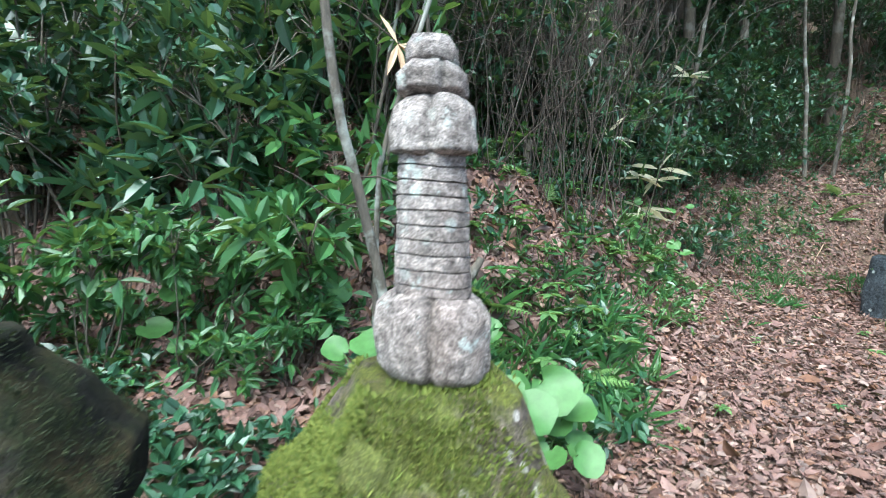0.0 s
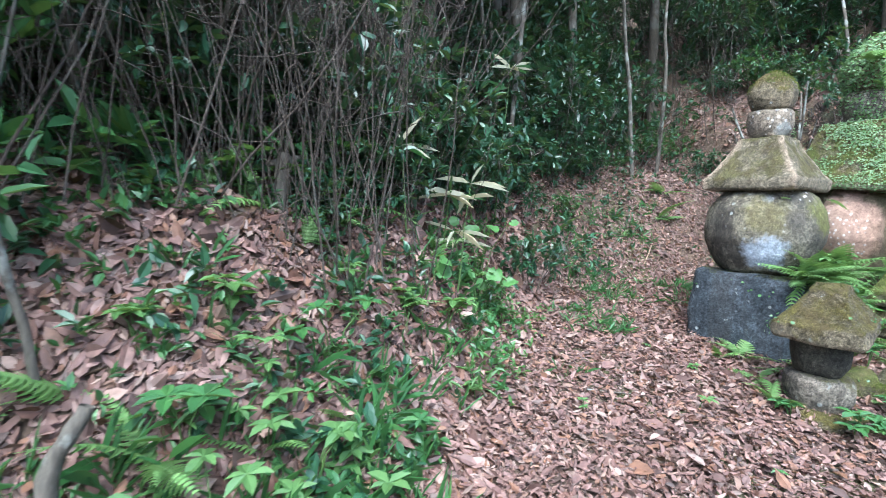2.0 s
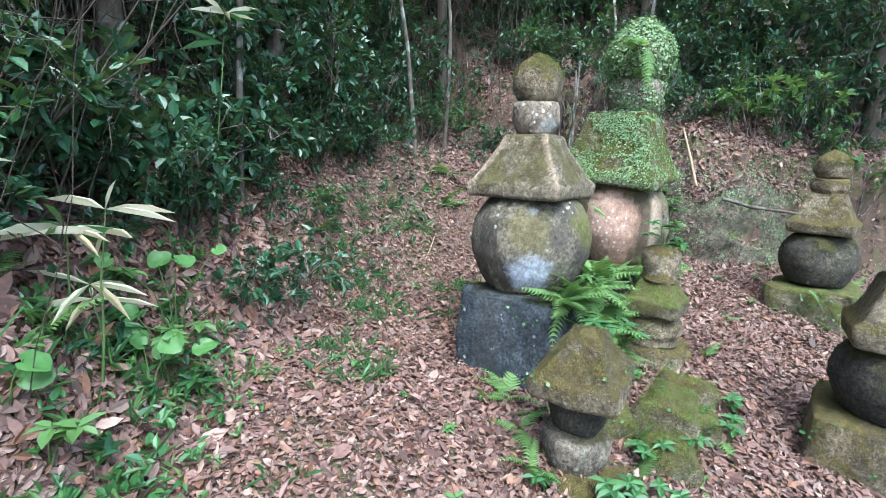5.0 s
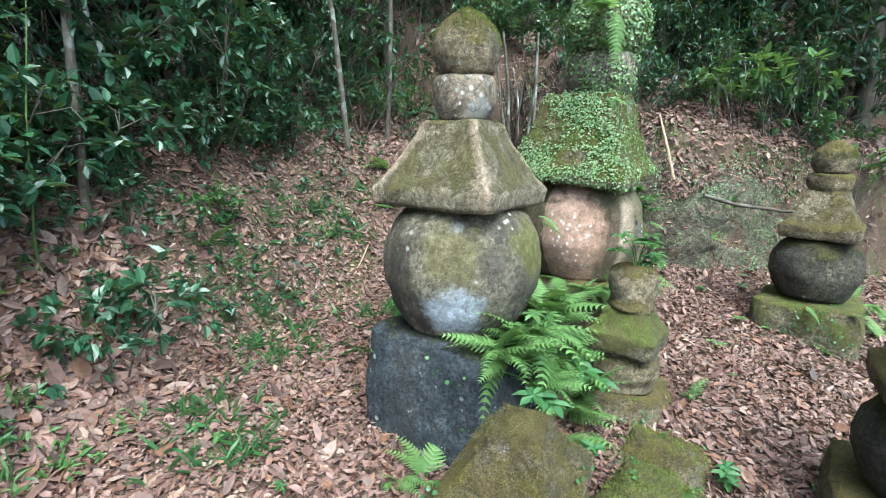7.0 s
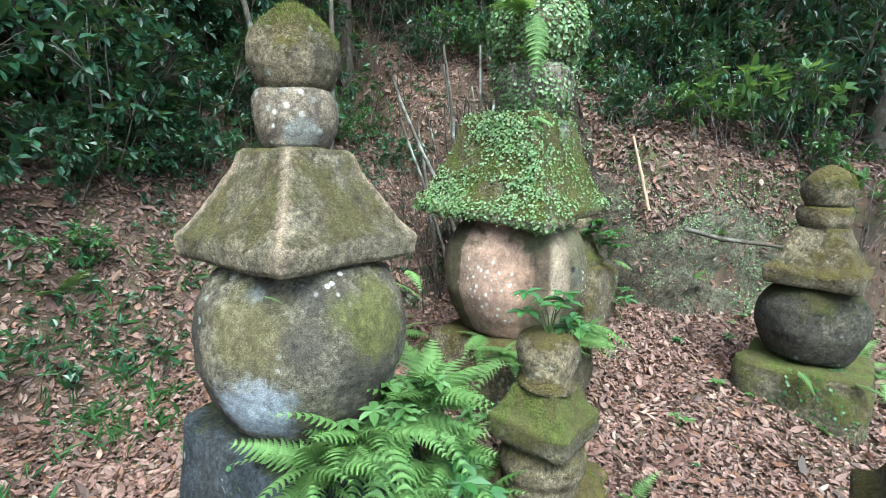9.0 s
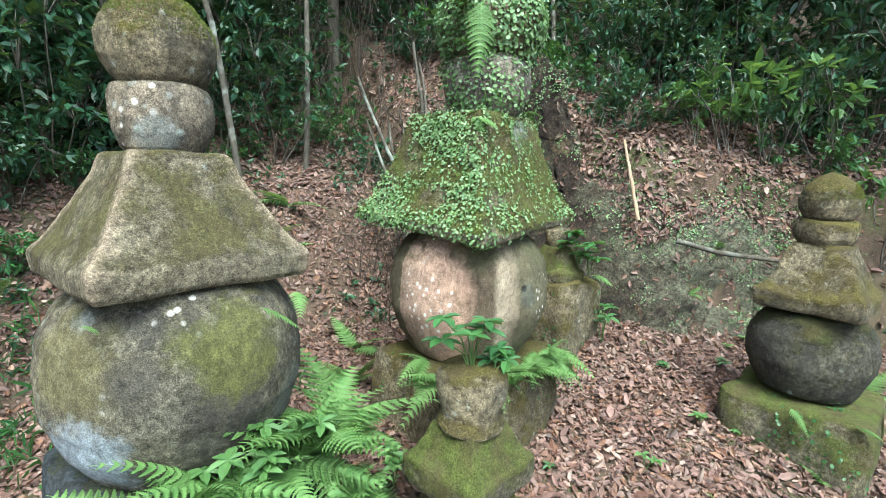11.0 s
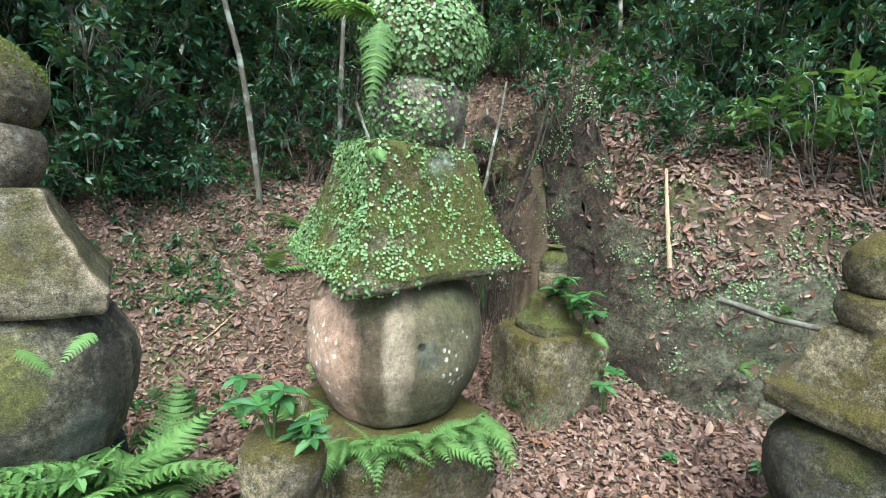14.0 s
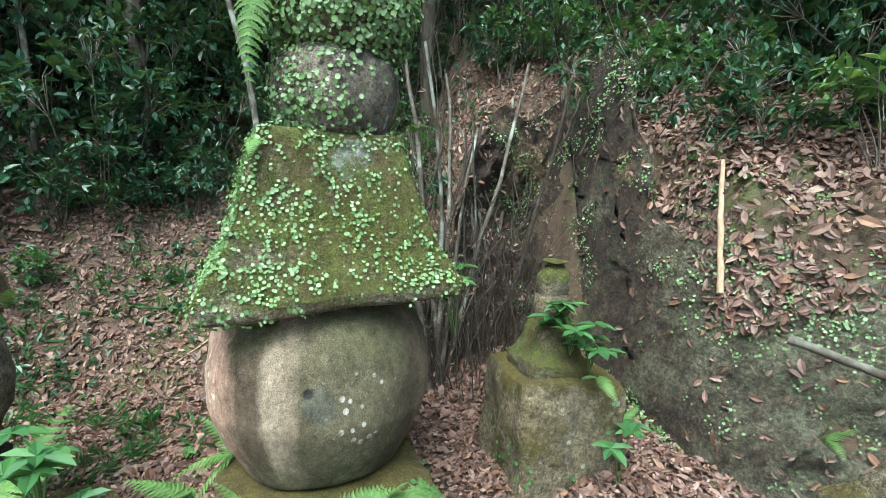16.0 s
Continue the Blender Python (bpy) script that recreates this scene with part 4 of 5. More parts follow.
# ---- ferns ----
def frond_mesh(name, length, pairs, droop, material):
    """A fern frond along +x: an arching midrib with toothed side leaves that taper to its tip."""
    k = np.linspace(0, 1, 14)
    mid = np.stack([length * k, 0 * k, -droop * length * k ** 2.2], -1)
    V, F, o = [], [], 0
    gap = 0.88 * length / pairs
    teeth = 6
    for i in range(pairs):
        u = 0.1 + 0.89 * i / pairs
        base = np.array([np.interp(u, k, mid[:, j]) for j in range(3)])
        slope = unit(np.array([1.0, 0, -droop * 2.2 * u ** 1.2]))
        size = 0.27 * length * min(1.0, 0.55 + 2.2 * u) * (1 - u) ** 0.7 + 0.008
        half = min(0.6 * gap, size * 0.26)
        for s in (-1, 1):
            side = np.array([0.0, s, 0.0])
            tip_sag = rng.uniform(0.1, 0.4)
            for q in range(teeth + 1):
                w = q / teeth
                c = base + (side * 0.93 + slope * (0.22 + 0.25 * w)) * size * w + np.array([0, 0, 0.05 * size - tip_sag * size * w * w])
                wide = half * (1 - w) ** 0.6
                lift = np.array([0, 0, 0.25 * wide])
                V += [c, c + slope * (wide * 1.15 + 0.001) + side * wide * 0.7 + lift, c - slope * wide * 0.95 + side * wide * 0.7 + lift,
                      c + slope * wide * 0.8 + lift * 0.5, c - slope * wide * 0.75 + lift * 0.5]
            for q in range(teeth):
                a, b = o + 5 * q, o + 5 * q + 5
                F += [(a, a + 3, a + 1, b), (a, b, a + 2, a + 4), (a + 1, b + 3, b, a), (a + 2, a, b, b + 4)]
            o += 5 * (teeth + 1)
    v, f = joined([(np.array(V), np.array(F)), tube(mid, np.linspace(0.0026, 0.0008, 14), 4)])
    return mesh_object(name, v, f, material, smooth=False)


FRONDS = [frond_mesh("frond", 0.33, 13, d, FERN_GREEN) for d in (0.2, 0.4, 0.65)]


def fern(x, y, z, fronds, size, label, facing=None, spread=180.0, lift=(10, 60)):
    ob = thing("fern", pose(x, y, z), label, "fern", "ferns")
    for i in range(max(1, round(fronds * 0.7))):
        c = new("frond", rs.choice(FRONDS).data)
        c.parent = ob
        turn = rs.uniform(0, 360) if facing is None else facing + rs.uniform(-spread, spread) / 2
        k = size * rs.uniform(0.65, 1.15)
        c.matrix_basis = pose(rs.uniform(-0.02, 0.02), rs.uniform(-0.02, 0.02), 0, rs.uniform(-25, 25), -rs.uniform(*lift), turn) @ Matrix.Diagonal((k, k, k, 1))
    return ob


LUSH = "lush green fern with feathered fronds between the stones"
for x, y, z, n, s, a, w in ((3.86, 3.3, 0.58, 5, 0.7, -110, 200), (3.98, 3.33, 0.58, 6, 0.85, -80, 220), (4.12, 3.38, 0.58, 7, 1.0, -90, 240),
                            (4.26, 3.42, 0.58, 8, 1.05, -60, 240), (4.38, 3.48, 0.58, 8, 1.05, -60, 260), (4.47, 3.56, 0.5, 7, 1.0, -40, 280),
                            (4.05, 3.28, 0.4, 5, 0.8, -110, 200), (4.2, 3.33, 0.38, 7, 0.95, -80, 220), (4.36, 3.39, 0.38, 7, 1.0, -60, 240), (4.5, 3.45, 0.35, 7, 1.0, -60, 260),
                            (4.56, 3.62, 0.2, 7, 1.05, 0, 360), (4.6, 3.4, 0.1, 7, 1.0, -60, 320), (4.42, 3.3, 0.12, 7, 0.95, -80, 260), (4.22, 3.22, 0.08, 6, 0.85, -90, 240),
                            (4.0, 3.16, 0.0, 6, 0.8, -110, 260), (3.78, 3.12, -0.04, 5, 0.7, -120, 300)):
    fern(x, y, z, n * 1.35, s, LUSH, a, w, (-10, 60) if z > 0.3 else (15, 65))
for x, y, z, n, s, a, w in ((4.44, 3.5, 0.6, 9, 1.15, -90, 300), (4.52, 3.6, 0.55, 8, 1.15, -60, 300), (4.3, 3.42, 0.6, 8, 1.0, -100, 280), (3.9, 3.3, 0.6, 8, 0.8, -130, 220), (4.02, 3.33, 0.6, 7, 0.85, -110, 260)):
    fern(x, y, z, n, s, LUSH, a, w, (25, 72))
for i in range(11):
    x, y = 5.0 + 0.075 * i, 3.72 - 0.12 * math.sin(0.3 * i + 0.2)
    fern(x, y, 0.57, 6, rs.uniform(0.4, 0.65), "small green fern fringing the base block", -100 + 4 * i, 220, (-5, 60))
for x, y, n, s in ((3.62, 3.45, 6, 0.75), (3.5, 3.52, 5, 0.7), (4.72, 3.55, 6, 0.8), (4.95, 4.55, 6, 0.9), (5.12, 4.9, 5, 0.9), (4.7, 5.7, 6, 1.1), (4.95, 5.95, 5, 1.0),
                   (3.95, 2.82, 4, 0.5), (4.33, 2.75, 5, 0.6), (4.5, 3.1, 5, 0.6), (5.3, 3.1, 4, 0.5), (7.6, 4.0, 4, 0.6), (7.3, 2.55, 6, 0.8), (7.7, 2.9, 6, 0.9),
                   (6.72, 2.75, 4, 0.5), (7.85, 3.9, 4, 0.6), (6.1, 2.9, 3, 0.4), (0.4, 2.15, 6, 0.8), (0.75, 2.35, 5, 0.7), (-1.05, 2.3, 5, 0.8), (-1.7, 2.4, 6, 0.9),
                   (0.5, 3.3, 6, 1.0), (0.85, 3.6, 6, 0.9), (1.5, 3.9, 5, 0.8), (1.2, 3.4, 5, 0.7), (0.0, 2.6, 5, 0.8), (4.1, 5.5, 4, 0.7), (3.2, 5.3, 4, 0.7),
                   (8.0, 3.3, 5, 0.8), (6.95, 4.55, 4, 0.5), (8.35, 3.4, 6, 0.8), (0.15, 2.3, 7, 0.9), (0.3, 2.5, 7, 0.9), (0.6, 2.6, 6, 0.8), (0.9, 2.75, 5, 0.7),
                   (0.3, 3.3, 7, 1.0), (0.7, 3.25, 6, 0.9), (1.0, 3.8, 7, 1.0), (-0.3, 2.5, 7, 0.9), (0.55, 2.05, 6, 0.8), (-0.4, 2.2, 6, 0.8), (1.3, 3.9, 6, 0.9),
                   (3.78, 2.68, 6, 0.55), (3.97, 2.5, 5, 0.5), (3.68, 2.52, 5, 0.45), (3.33, 2.98, 6, 0.65), (3.48, 3.2, 6, 0.75), (4.4, 2.62, 5, 0.55), (3.7, 3.2, 6, 0.7), (4.62, 3.02, 5, 0.6)):
    fern(x, y, gz(x, y) + 0.01, n, s, "small green fern growing from the leaf litter", None, 360, (15, 65))
for x, y, z, n, s, a in ((5.06, 3.7, 0.6, 8, 0.75, -120), (5.78, 3.76, 0.6, 9, 0.8, -60), (5.62, 3.68, 0.6, 9, 0.65, -85), (5.3, 3.66, 0.6, 8, 0.6, -95), (5.46, 3.66, 0.6, 8, 0.55, -90), (5.1, 3.95, 0.6, 6, 0.7, 180), (5.16, 3.66, 0.6, 7, 0.6, -100), (5.7, 3.7, 0.6, 7, 0.6, -75),
                         (5.72, 3.98, 1.88, 3, 0.4, -20),
                         (4.2, 3.4, 1.13, 1, 0.5, -75), (4.33, 3.5, 1.13, 1, 0.4, -35), (3.78, 3.42, 1.13, 1, 0.3, -110), (6.6, 4.14, 0.86, 3, 0.45, -90),
                         (6.75, 2.65, 0.38, 3, 0.4, -150), (7.12, 2.62, 0.38, 4, 0.6, -80), (6.68, 2.9, 0.38, 2, 0.4, -170)):
    fern(x, y, z, n, s, "green fern rooted in a joint of the stones", a, 150, (-25, 25))
for x, y, z, n, s, a, w, l in ((5.24, 3.84, 2.32, 4, 1.05, 190, 60, (5, 40)), (5.26, 3.8, 2.3, 2, 1.0, -120, 30, (-65, -40)), (5.3, 3.85, 2.12, 3, 0.55, 200, 80, (0, 40)),
                               (5.25, 3.78, 1.8, 4, 0.4, -110, 60, (-40, 0))):
    fern(x, y, z, n, s, "pale green fern rooted under the creeper", a, w, l)
for o in FRONDS:
    bpy.data.objects.remove(o)


MOSS = leaf_material("moss_cushions", [(0.07, 0.1, 0.014), (0.13, 0.16, 0.022), (0.19, 0.2, 0.035)], 0.8, 0.15)
MOSS_BRIGHT = leaf_material("bright_moss_cushions", [(0.08, 0.11, 0.015), (0.15, 0.185, 0.028), (0.22, 0.24, 0.05)], 0.8, 0.2)
# moss for the near roof stone, its backlit shade put into the colour
MOSS_BACKLIT = leaf_material("backlit_moss", [(0.012, 0.018, 0.005), (0.025, 0.035, 0.009)], 0.8, 0.1)
MOSS_BROWN = leaf_material("brown_moss", [(0.07, 0.075, 0.018), (0.12, 0.105, 0.03), (0.15, 0.11, 0.04)], 0.8, 0.1)


# ---- creeper on the tall pagoda ----
def skin(ob):
    """Centres, normals and areas of a stone's faces, in the world."""
    w = ob.parent.matrix_basis @ ob.matrix_basis if ob.parent else ob.matrix_basis
    turn = np.array(w.to_3x3())
    me = ob.data
    c = np.array([q.center for q in me.polygons]) @ turn.T + np.array(w.translation)
    m = np.array([q.normal for q in me.polygons]) @ turn.T
    return c, m, np.array([q.area for q in me.polygons])


def moss_tufts(ob, n, size, material, label, above=0.1, seed=1, thin=0.3, side=None, bare=None):
    """Short upright moss on the faces of a stone that look to the sky."""
    c, m, a = skin(ob)
    k = value_noise(c[:, 0] + c[:, 2], c[:, 1] + c[:, 2] * 0.7, 0.16, seed) + 0.5 * value_noise(c[:, 0], c[:, 1], 0.05, seed + 3)
    w = a * np.clip(m[:, 2] + 0.35 - above, 0, 1) * (k > -0.15)
    if bare is not None:
        w *= np.linalg.norm(c - np.array(bare), axis=1) > 0.14
    if side is not None:
        w *= np.clip(0.25 + m[:, :2] @ np.array(side), 0.0, 1.0)
    pick = rng.choice(len(c), n, p=w / w.sum())
    r = np.sqrt(a[pick])[:, None]
    P = c[pick] + np.cross(m[pick], rng.normal(size=(n, 3))) * r * 0.6
    D = unit(m[pick] + np.array([0, 0, 0.3]) + rng.normal(0, 0.5, (n, 3)))
    s = size * rng.uniform(0.6, 1.4, n)
    v, f = blades(P, D, rng.normal(size=(n, 3)), s, s * thin, 0.1, 0.2)
    return tagged(mesh_object("moss", v, f, material, smooth=False), label, "moss", kind="stuff")


def creeper(ob, n, radius, cover, label, seed, side=None, leaf=None):
    """Small round leaves lying on the faces of a stone."""
    c, m, a = skin(ob)
    trail = 1 - np.abs(value_noise(c[:, 0] * 1.3 + c[:, 2] * 0.8, c[:, 1] + c[:, 2], 0.22, seed)) * 2.2
    patch = value_noise(c[:, 0] + c[:, 2], c[:, 1] - c[:, 2], 0.3, seed + 1)
    w = a * np.clip(cover + 0.6 * patch + 0.8 * np.clip(trail, 0, 1), 0.0, 2.0) * (m[:, 2] > -0.7)
    if side is not None:
        w *= np.clip(0.35 + 1.4 * (m[:, :2] @ np.array(side)), 0.04, 2.0)
    pick = rng.choice(len(c), n, p=w / w.sum())
    P = c[pick] + rng.normal(0, 0.011, (n, 3)) + m[pick] * rng.uniform(0.004, 0.016, (n, 1))
    N = unit(m[pick] + rng.normal(0, 0.35, (n, 3)) + np.array([0, -0.1, 0.25]))
    v, f = discs(P, N, radius * rng.uniform(0.55, 1.25, n), 6, 0.1)
    o = mesh_object("creeper", v, f, leaf or IVY_GREEN, smooth=False)
    return tagged(o, label, "creeper", kind="stuff")


def trails(ob, count, steps, radius, label, seed):
    """Strings of small paired leaves that creep over a stone."""
    c, m, a = skin(ob)
    low = (m[:, 1] < 0.3) & (m[:, 2] > -0.2)
    P, N = [], []
    for _ in range(count):
        i = rng.choice(np.flatnonzero(low))
        p, way = c[i].copy(), unit(np.cross(m[i], rng.normal(size=3)))
        for q in range(rng.integers(steps // 2, steps)):
            i = int(np.argmin(((c - p) ** 2).sum(1)))
            p = p - m[i] * float((p - c[i]) @ m[i])
            way = unit(way - m[i] * float(way @ m[i]) + rng.normal(0, 0.3, 3))
            side = np.cross(m[i], way)
            if rng.random() < 0.85:
                P.append(p + side * (1 if q % 2 else -1) * radius * rng.uniform(0.3, 1.5) + m[i] * 0.008)
                N.append(m[i] + rng.normal(0, 0.4, 3) + np.array([0, -0.1, 0.2]))
            p = p + way * radius * 1.5
    v, f = discs(np.array(P), np.array(N), radius * rng.uniform(0.6, 1.2, len(P)), 7, 0.1)
    return tagged(mesh_object("creeper", v, f, IVY_GREEN, smooth=False), label, "creeper", kind="stuff")


trails(G2_ROOF, 46, 50, 0.0068, "strings of small round creeper leaves over the roof stone", 21)
creeper(G2_ROOF, 5000, 0.0062, 0.15, "trailing small-leaved creeper over the mossy roof stone", 3, (-0.85, -0.25))
for ob in list(scene.objects):
    top = ob.parent.name.split(".")[0] if ob.parent else ""
    if top == "finial_pagoda" and ob.name.startswith("roof"):
        moss_tufts(ob, 12000, 0.013, MOSS_BRIGHT, "thick yellow-green moss on the roof stone", 0.0, 2, 0.3, (-0.75, -0.6))
    elif top == "dark_roof_stone" and ob.name.startswith("roof"):
        moss_tufts(ob, 5000, 0.01, MOSS_BACKLIT, "moss on the near roof stone, darkened as if backlit", -0.1, 3)
    elif ob.name.startswith("loose_stone"):
        moss_tufts(ob, 1300, 0.012, MOSS, "green moss on a loose stone", 0.2, 4)
        creeper(ob, 30, 0.008, -0.5, "tiny plants rooted in the moss", 7, None, LEAF_MID)
    elif top == "stone_stack" and ob.name.startswith(("roof", "base")):
        moss_tufts(ob, 1800, 0.01, MOSS_BROWN, "brown-green moss on the stacked stones", 0.1, 5)
        creeper(ob, 50, 0.009, -0.5, "tiny plants rooted in the stone joints", 8, None, LEAF_MID)
    elif top == "stone_pagoda" and ob.name.startswith("jewel"):
        moss_tufts(ob, 2600, 0.008, MOSS, "moss cap on the jewel stone", 0.35, 6)
    elif top == "stone_pagoda" and ob.name.startswith("base"):
        creeper(ob, 160, 0.009, -0.6, "small plants growing on the base block", 9, None, LEAF_MID)
    elif top == "stone_block":
        creeper(ob, 200, 0.009, -0.6, "small plants growing on the stone block", 9, None, LEAF_MID)
moss_tufts(G2_ROOF, 8000, 0.009, MOSS, "green moss on the creeper-clad roof", -0.1, 8, 0.3, None, (5.58, 3.85, 1.74))
creeper(G2_JEWEL, 8000, 0.0092, 2.0, "thick coat of small round creeper leaves", 4)
creeper(CLAY_FACE, 6000, 0.0068, -0.3, "tiny creeping leaves on the clay bank", 6)
creeper(G2_BOWL, 1200, 0.0082, 0.1, "creeper leaves hanging over the bowl stone", 5)


# fallen leaves on the slope above the clay
n = 9000
lx = rng.uniform(7.0, 10.2, n)
ly = foot(lx) + rng.uniform(0.3, 2.2, n)
N = ground_normal(lx, ly)
D = rng.normal(size=(n, 3))
D = unit(D - N * (D * N).sum(1, keepdims=True))
L = rng.gamma(7, 0.0066, n).clip(0.03, 0.11)
v, f = blades(np.stack([lx, ly, ground_z(lx, ly)], -1) + N * rng.uniform(0.01, 0.05, (n, 1)), D, unit(N + rng.normal(0, 0.35, (n, 3))), L, L * 0.48, 0.15, rng.normal(0, 0.18, n))
tagged(mesh_object("leaf_litter", v, f, LITTER, smooth=False), "brown fallen leaves on the slope above the clay", "leaf litter", kind="stuff")

# dead leaves caught on the clay
c = np.array([q.center for q in CLAY_FACE.data.polygons])
m = np.array([q.normal for q in CLAY_FACE.data.polygons])
w = np.where((c[:, 0] > 7.25) & (c[:, 2] > 1.12 + 0.12 * np.sin(c[:, 0] * 5)), 1.0, 0.07)
pick = rng.choice(len(c), 3600, p=w / w.sum())
D = unit(np.cross(m[pick], rng.normal(size=(3600, 3))))
L = rng.uniform(0.03, 0.075, 3600)
v, f = blades(c[pick] + m[pick] * 0.008, D, unit(m[pick] + rng.normal(0, 0.3, (3600, 3))), L, L * 0.45, 0.15, 0.1)
tagged(mesh_object("caught_leaves", v, f, LITTER, smooth=False), "dead leaves caught on the clay bank", "leaf litter", kind="stuff")


# ---- broad-leaved plants ----
def round_leaf(length, sides=13):
    """A kidney-shaped leaf with a shallow dish, its stalk at the notch."""
    a = np.linspace(0.3, 2 * math.pi - 0.3, sides)
    w = rng.uniform(-0.05, 0.05, sides) + 0.07 * np.sin(a * 2 + rng.uniform(0, 6))
    rim = np.stack([-np.cos(a) * length * 0.5 + length * 0.3, np.sin(a) * length * 0.52 * (1 - 0.12 * np.cos(a)), length * w], -1) * (1 + 0.04 * np.cos(a * 9))[:, None]
    mid = rim * np.array([0.55, 0.55, 0.3]) - np.array([0, 0, 0.05 * length])
    v = np.concatenate([[[0, 0, -0.12 * length]], mid, rim])
    f = [(0, i + 1, i + 2, i + 2) for i in range(sides - 1)]
    f = [q[:3] for q in f] + [(i + 1, i + 1 + sides, i + 2 + sides) for i in range(sides - 1)] + [(i + 1, i + 2 + sides, i + 2) for i in range(sides - 1)]
    return v, np.array(f)


def stalked(name, x, y, z, stalks, label, material, leaf_size, height, category="plant", group="broad-leaved plants", pointed=False):
    """A plant of single stalks, each with its leaf or tuft of leaves."""
    ob = thing(name, pose(x, y, z), label, category, group)
    for _ in range(stalks):
        turn = rs.uniform(0, 2 * math.pi)
        out = rs.uniform(0.2, 0.9) * height * 0.7
        tip = np.array([math.cos(turn) * out, math.sin(turn) * out, height * rs.uniform(0.55, 1.1)])
        v, f = tube([(0, 0, -0.02), tip * np.array([0.35, 0.35, 0.6]), tip], [0.0035, 0.003, 0.002], 5)
        st = mesh_object("stalk", v, f, STEM_GREEN, ob)
        if pointed:
            n = 6
            ways = np.array([(math.cos(turn + i * 1.05), math.sin(turn + i * 1.05), rs.uniform(-0.1, 0.5)) for i in range(n)])
            s = leaf_size * np.array([rs.uniform(0.7, 1.15) for _ in range(n)])
            v, f = blades(np.repeat([tip], n, 0), ways, np.repeat([[0, 0, 1.0]], n, 0), s, s * 0.55, 0.1, 0.3)
            mesh_object("leaf", v, f, material, st, smooth=False)
        else:
            v, f = round_leaf(leaf_size * rs.uniform(0.7, 1.2))
            lf = mesh_object("leaf", v, f, material, st)
            lf.matrix_basis = pose(*tip, rs.uniform(20, 65), rs.uniform(-20, 20), rs.uniform(-50, 50)) @ pose(0, 0, 0, 0, 0, math.degrees(turn))
    return ob


BUTTER = "plant with broad round bright-green leaves on thin stalks"
for x, y, n, s, h in ((0.12, 1.55, 7, 0.15, 0.42), (0.3, 1.75, 6, 0.15, 0.4), (-0.12, 1.6, 6, 0.15, 0.55), (0.05, 1.3, 5, 0.15, 0.5), (0.42, 1.62, 5, 0.13, 0.3),
                      (-1.5, 2.3, 5, 0.16, 0.45), (-1.15, 2.2, 4, 0.12, 0.25), (-1.28, 2.5, 4, 0.14, 0.5), (0.42, 2.3, 2, 0.17, 0.35), (-0.6, 2.3, 4, 0.14, 0.3)):
    stalked("butterbur_plant", x, y, gz(x, y), n, BUTTER, LEAF_ROUND, s, h)
for x, y, n, s, h in ((1.95, 4.15, 6, 0.11, 0.4), (1.85, 4.0, 4, 0.1, 0.28), (1.42, 3.62, 3, 0.1, 0.2), (2.0, 4.35, 4, 0.1, 0.5)):
    stalked("round_leaf_plant", x, y, gz(x, y), n, "small plant with rounded green leaves beside the path", LEAF_ROUND, s, h)
HERB = "leafy green herb with pointed leaves"
for x, y, z, n, s, h in ((4.9, 3.28, 0.83, 6, 0.075, 0.18), (4.97, 3.24, 0.8, 4, 0.07, 0.1), (3.72, 2.92, 0.56, 4, 0.07, 0.07), (6.5, 4.2, 0.95, 7, 0.1, 0.22), (6.58, 4.17, 0.88, 5, 0.09, 0.14),
                         (6.75, 4.15, 0.3, 4, 0.09, 0.3), (5.98, 4.3, 1.0, 6, 0.09, 0.3), (4.5, 3.28, 0.2, 4, 0.1, 0.2), (4.1, 3.0, 0.1, 3, 0.06, 0.1)):
    stalked("leafy_herb", x, y, z, n, HERB, LEAF_MID, s, h, "herb", "leafy herbs", True)
for x, y, n, s, h in ((3.45, 2.62, 4, 0.08, 0.14), (3.6, 2.58, 3, 0.07, 0.1), (3.9, 2.72, 4, 0.07, 0.14), (4.15, 2.62, 4, 0.07, 0.14), (4.45, 2.55, 4, 0.07, 0.12), (4.72, 2.68, 3, 0.07, 0.12), (3.3, 2.85, 3, 0.06, 0.1), (3.75, 2.5, 3, 0.06, 0.08)):
    stalked("leafy_herb", x, y, gz(x, y), n, HERB, LEAF_MID, s, h, "herb", "leafy herbs", True)
for x, y, z, n in ((4.1, 3.33, 0.58, 4), (4.2, 3.36, 0.58, 5), (4.3, 3.4, 0.58, 4), (4.75, 3.6, 0.25, 4)):
    stalked("leafy_herb", x, y, z, n, HERB, LEAF_BRIGHT, 0.06, 0.16, "herb", "leafy herbs", True)
for i in range(60):
    x = rs.uniform(-1.4, 2.3)
    y = float(foot(x)) + rs.uniform(-0.15, 1.6)
    stalked("leafy_herb", x, y, gz(x, y), rs.randint(2, 4), HERB, rs.choice([LEAF_MID, LEAF_BRIGHT, LEAF_BRIGHT]), rs.uniform(0.06, 0.1), rs.uniform(0.1, 0.3), "herb", "leafy herbs", True)
for i in range(60):
    x = rs.uniform(0.6, 8.3)
    y = float(foot(x)) - rs.uniform(-0.5, 2.6)
    if math.hypot(x - 4.0, y - 3.72) < 0.5 or math.hypot(x - 5.42, y - 4.03) < 0.55 or y < 1.2:
        continue
    stalked("seedling", x, y, gz(x, y) + 0.01, rs.randint(1, 2), "small green seedling in the leaf litter", rs.choice([LEAF_MID, LEAF_BRIGHT]), rs.uniform(0.03, 0.055), rs.uniform(0.03, 0.08), "seedling", "seedlings", True)

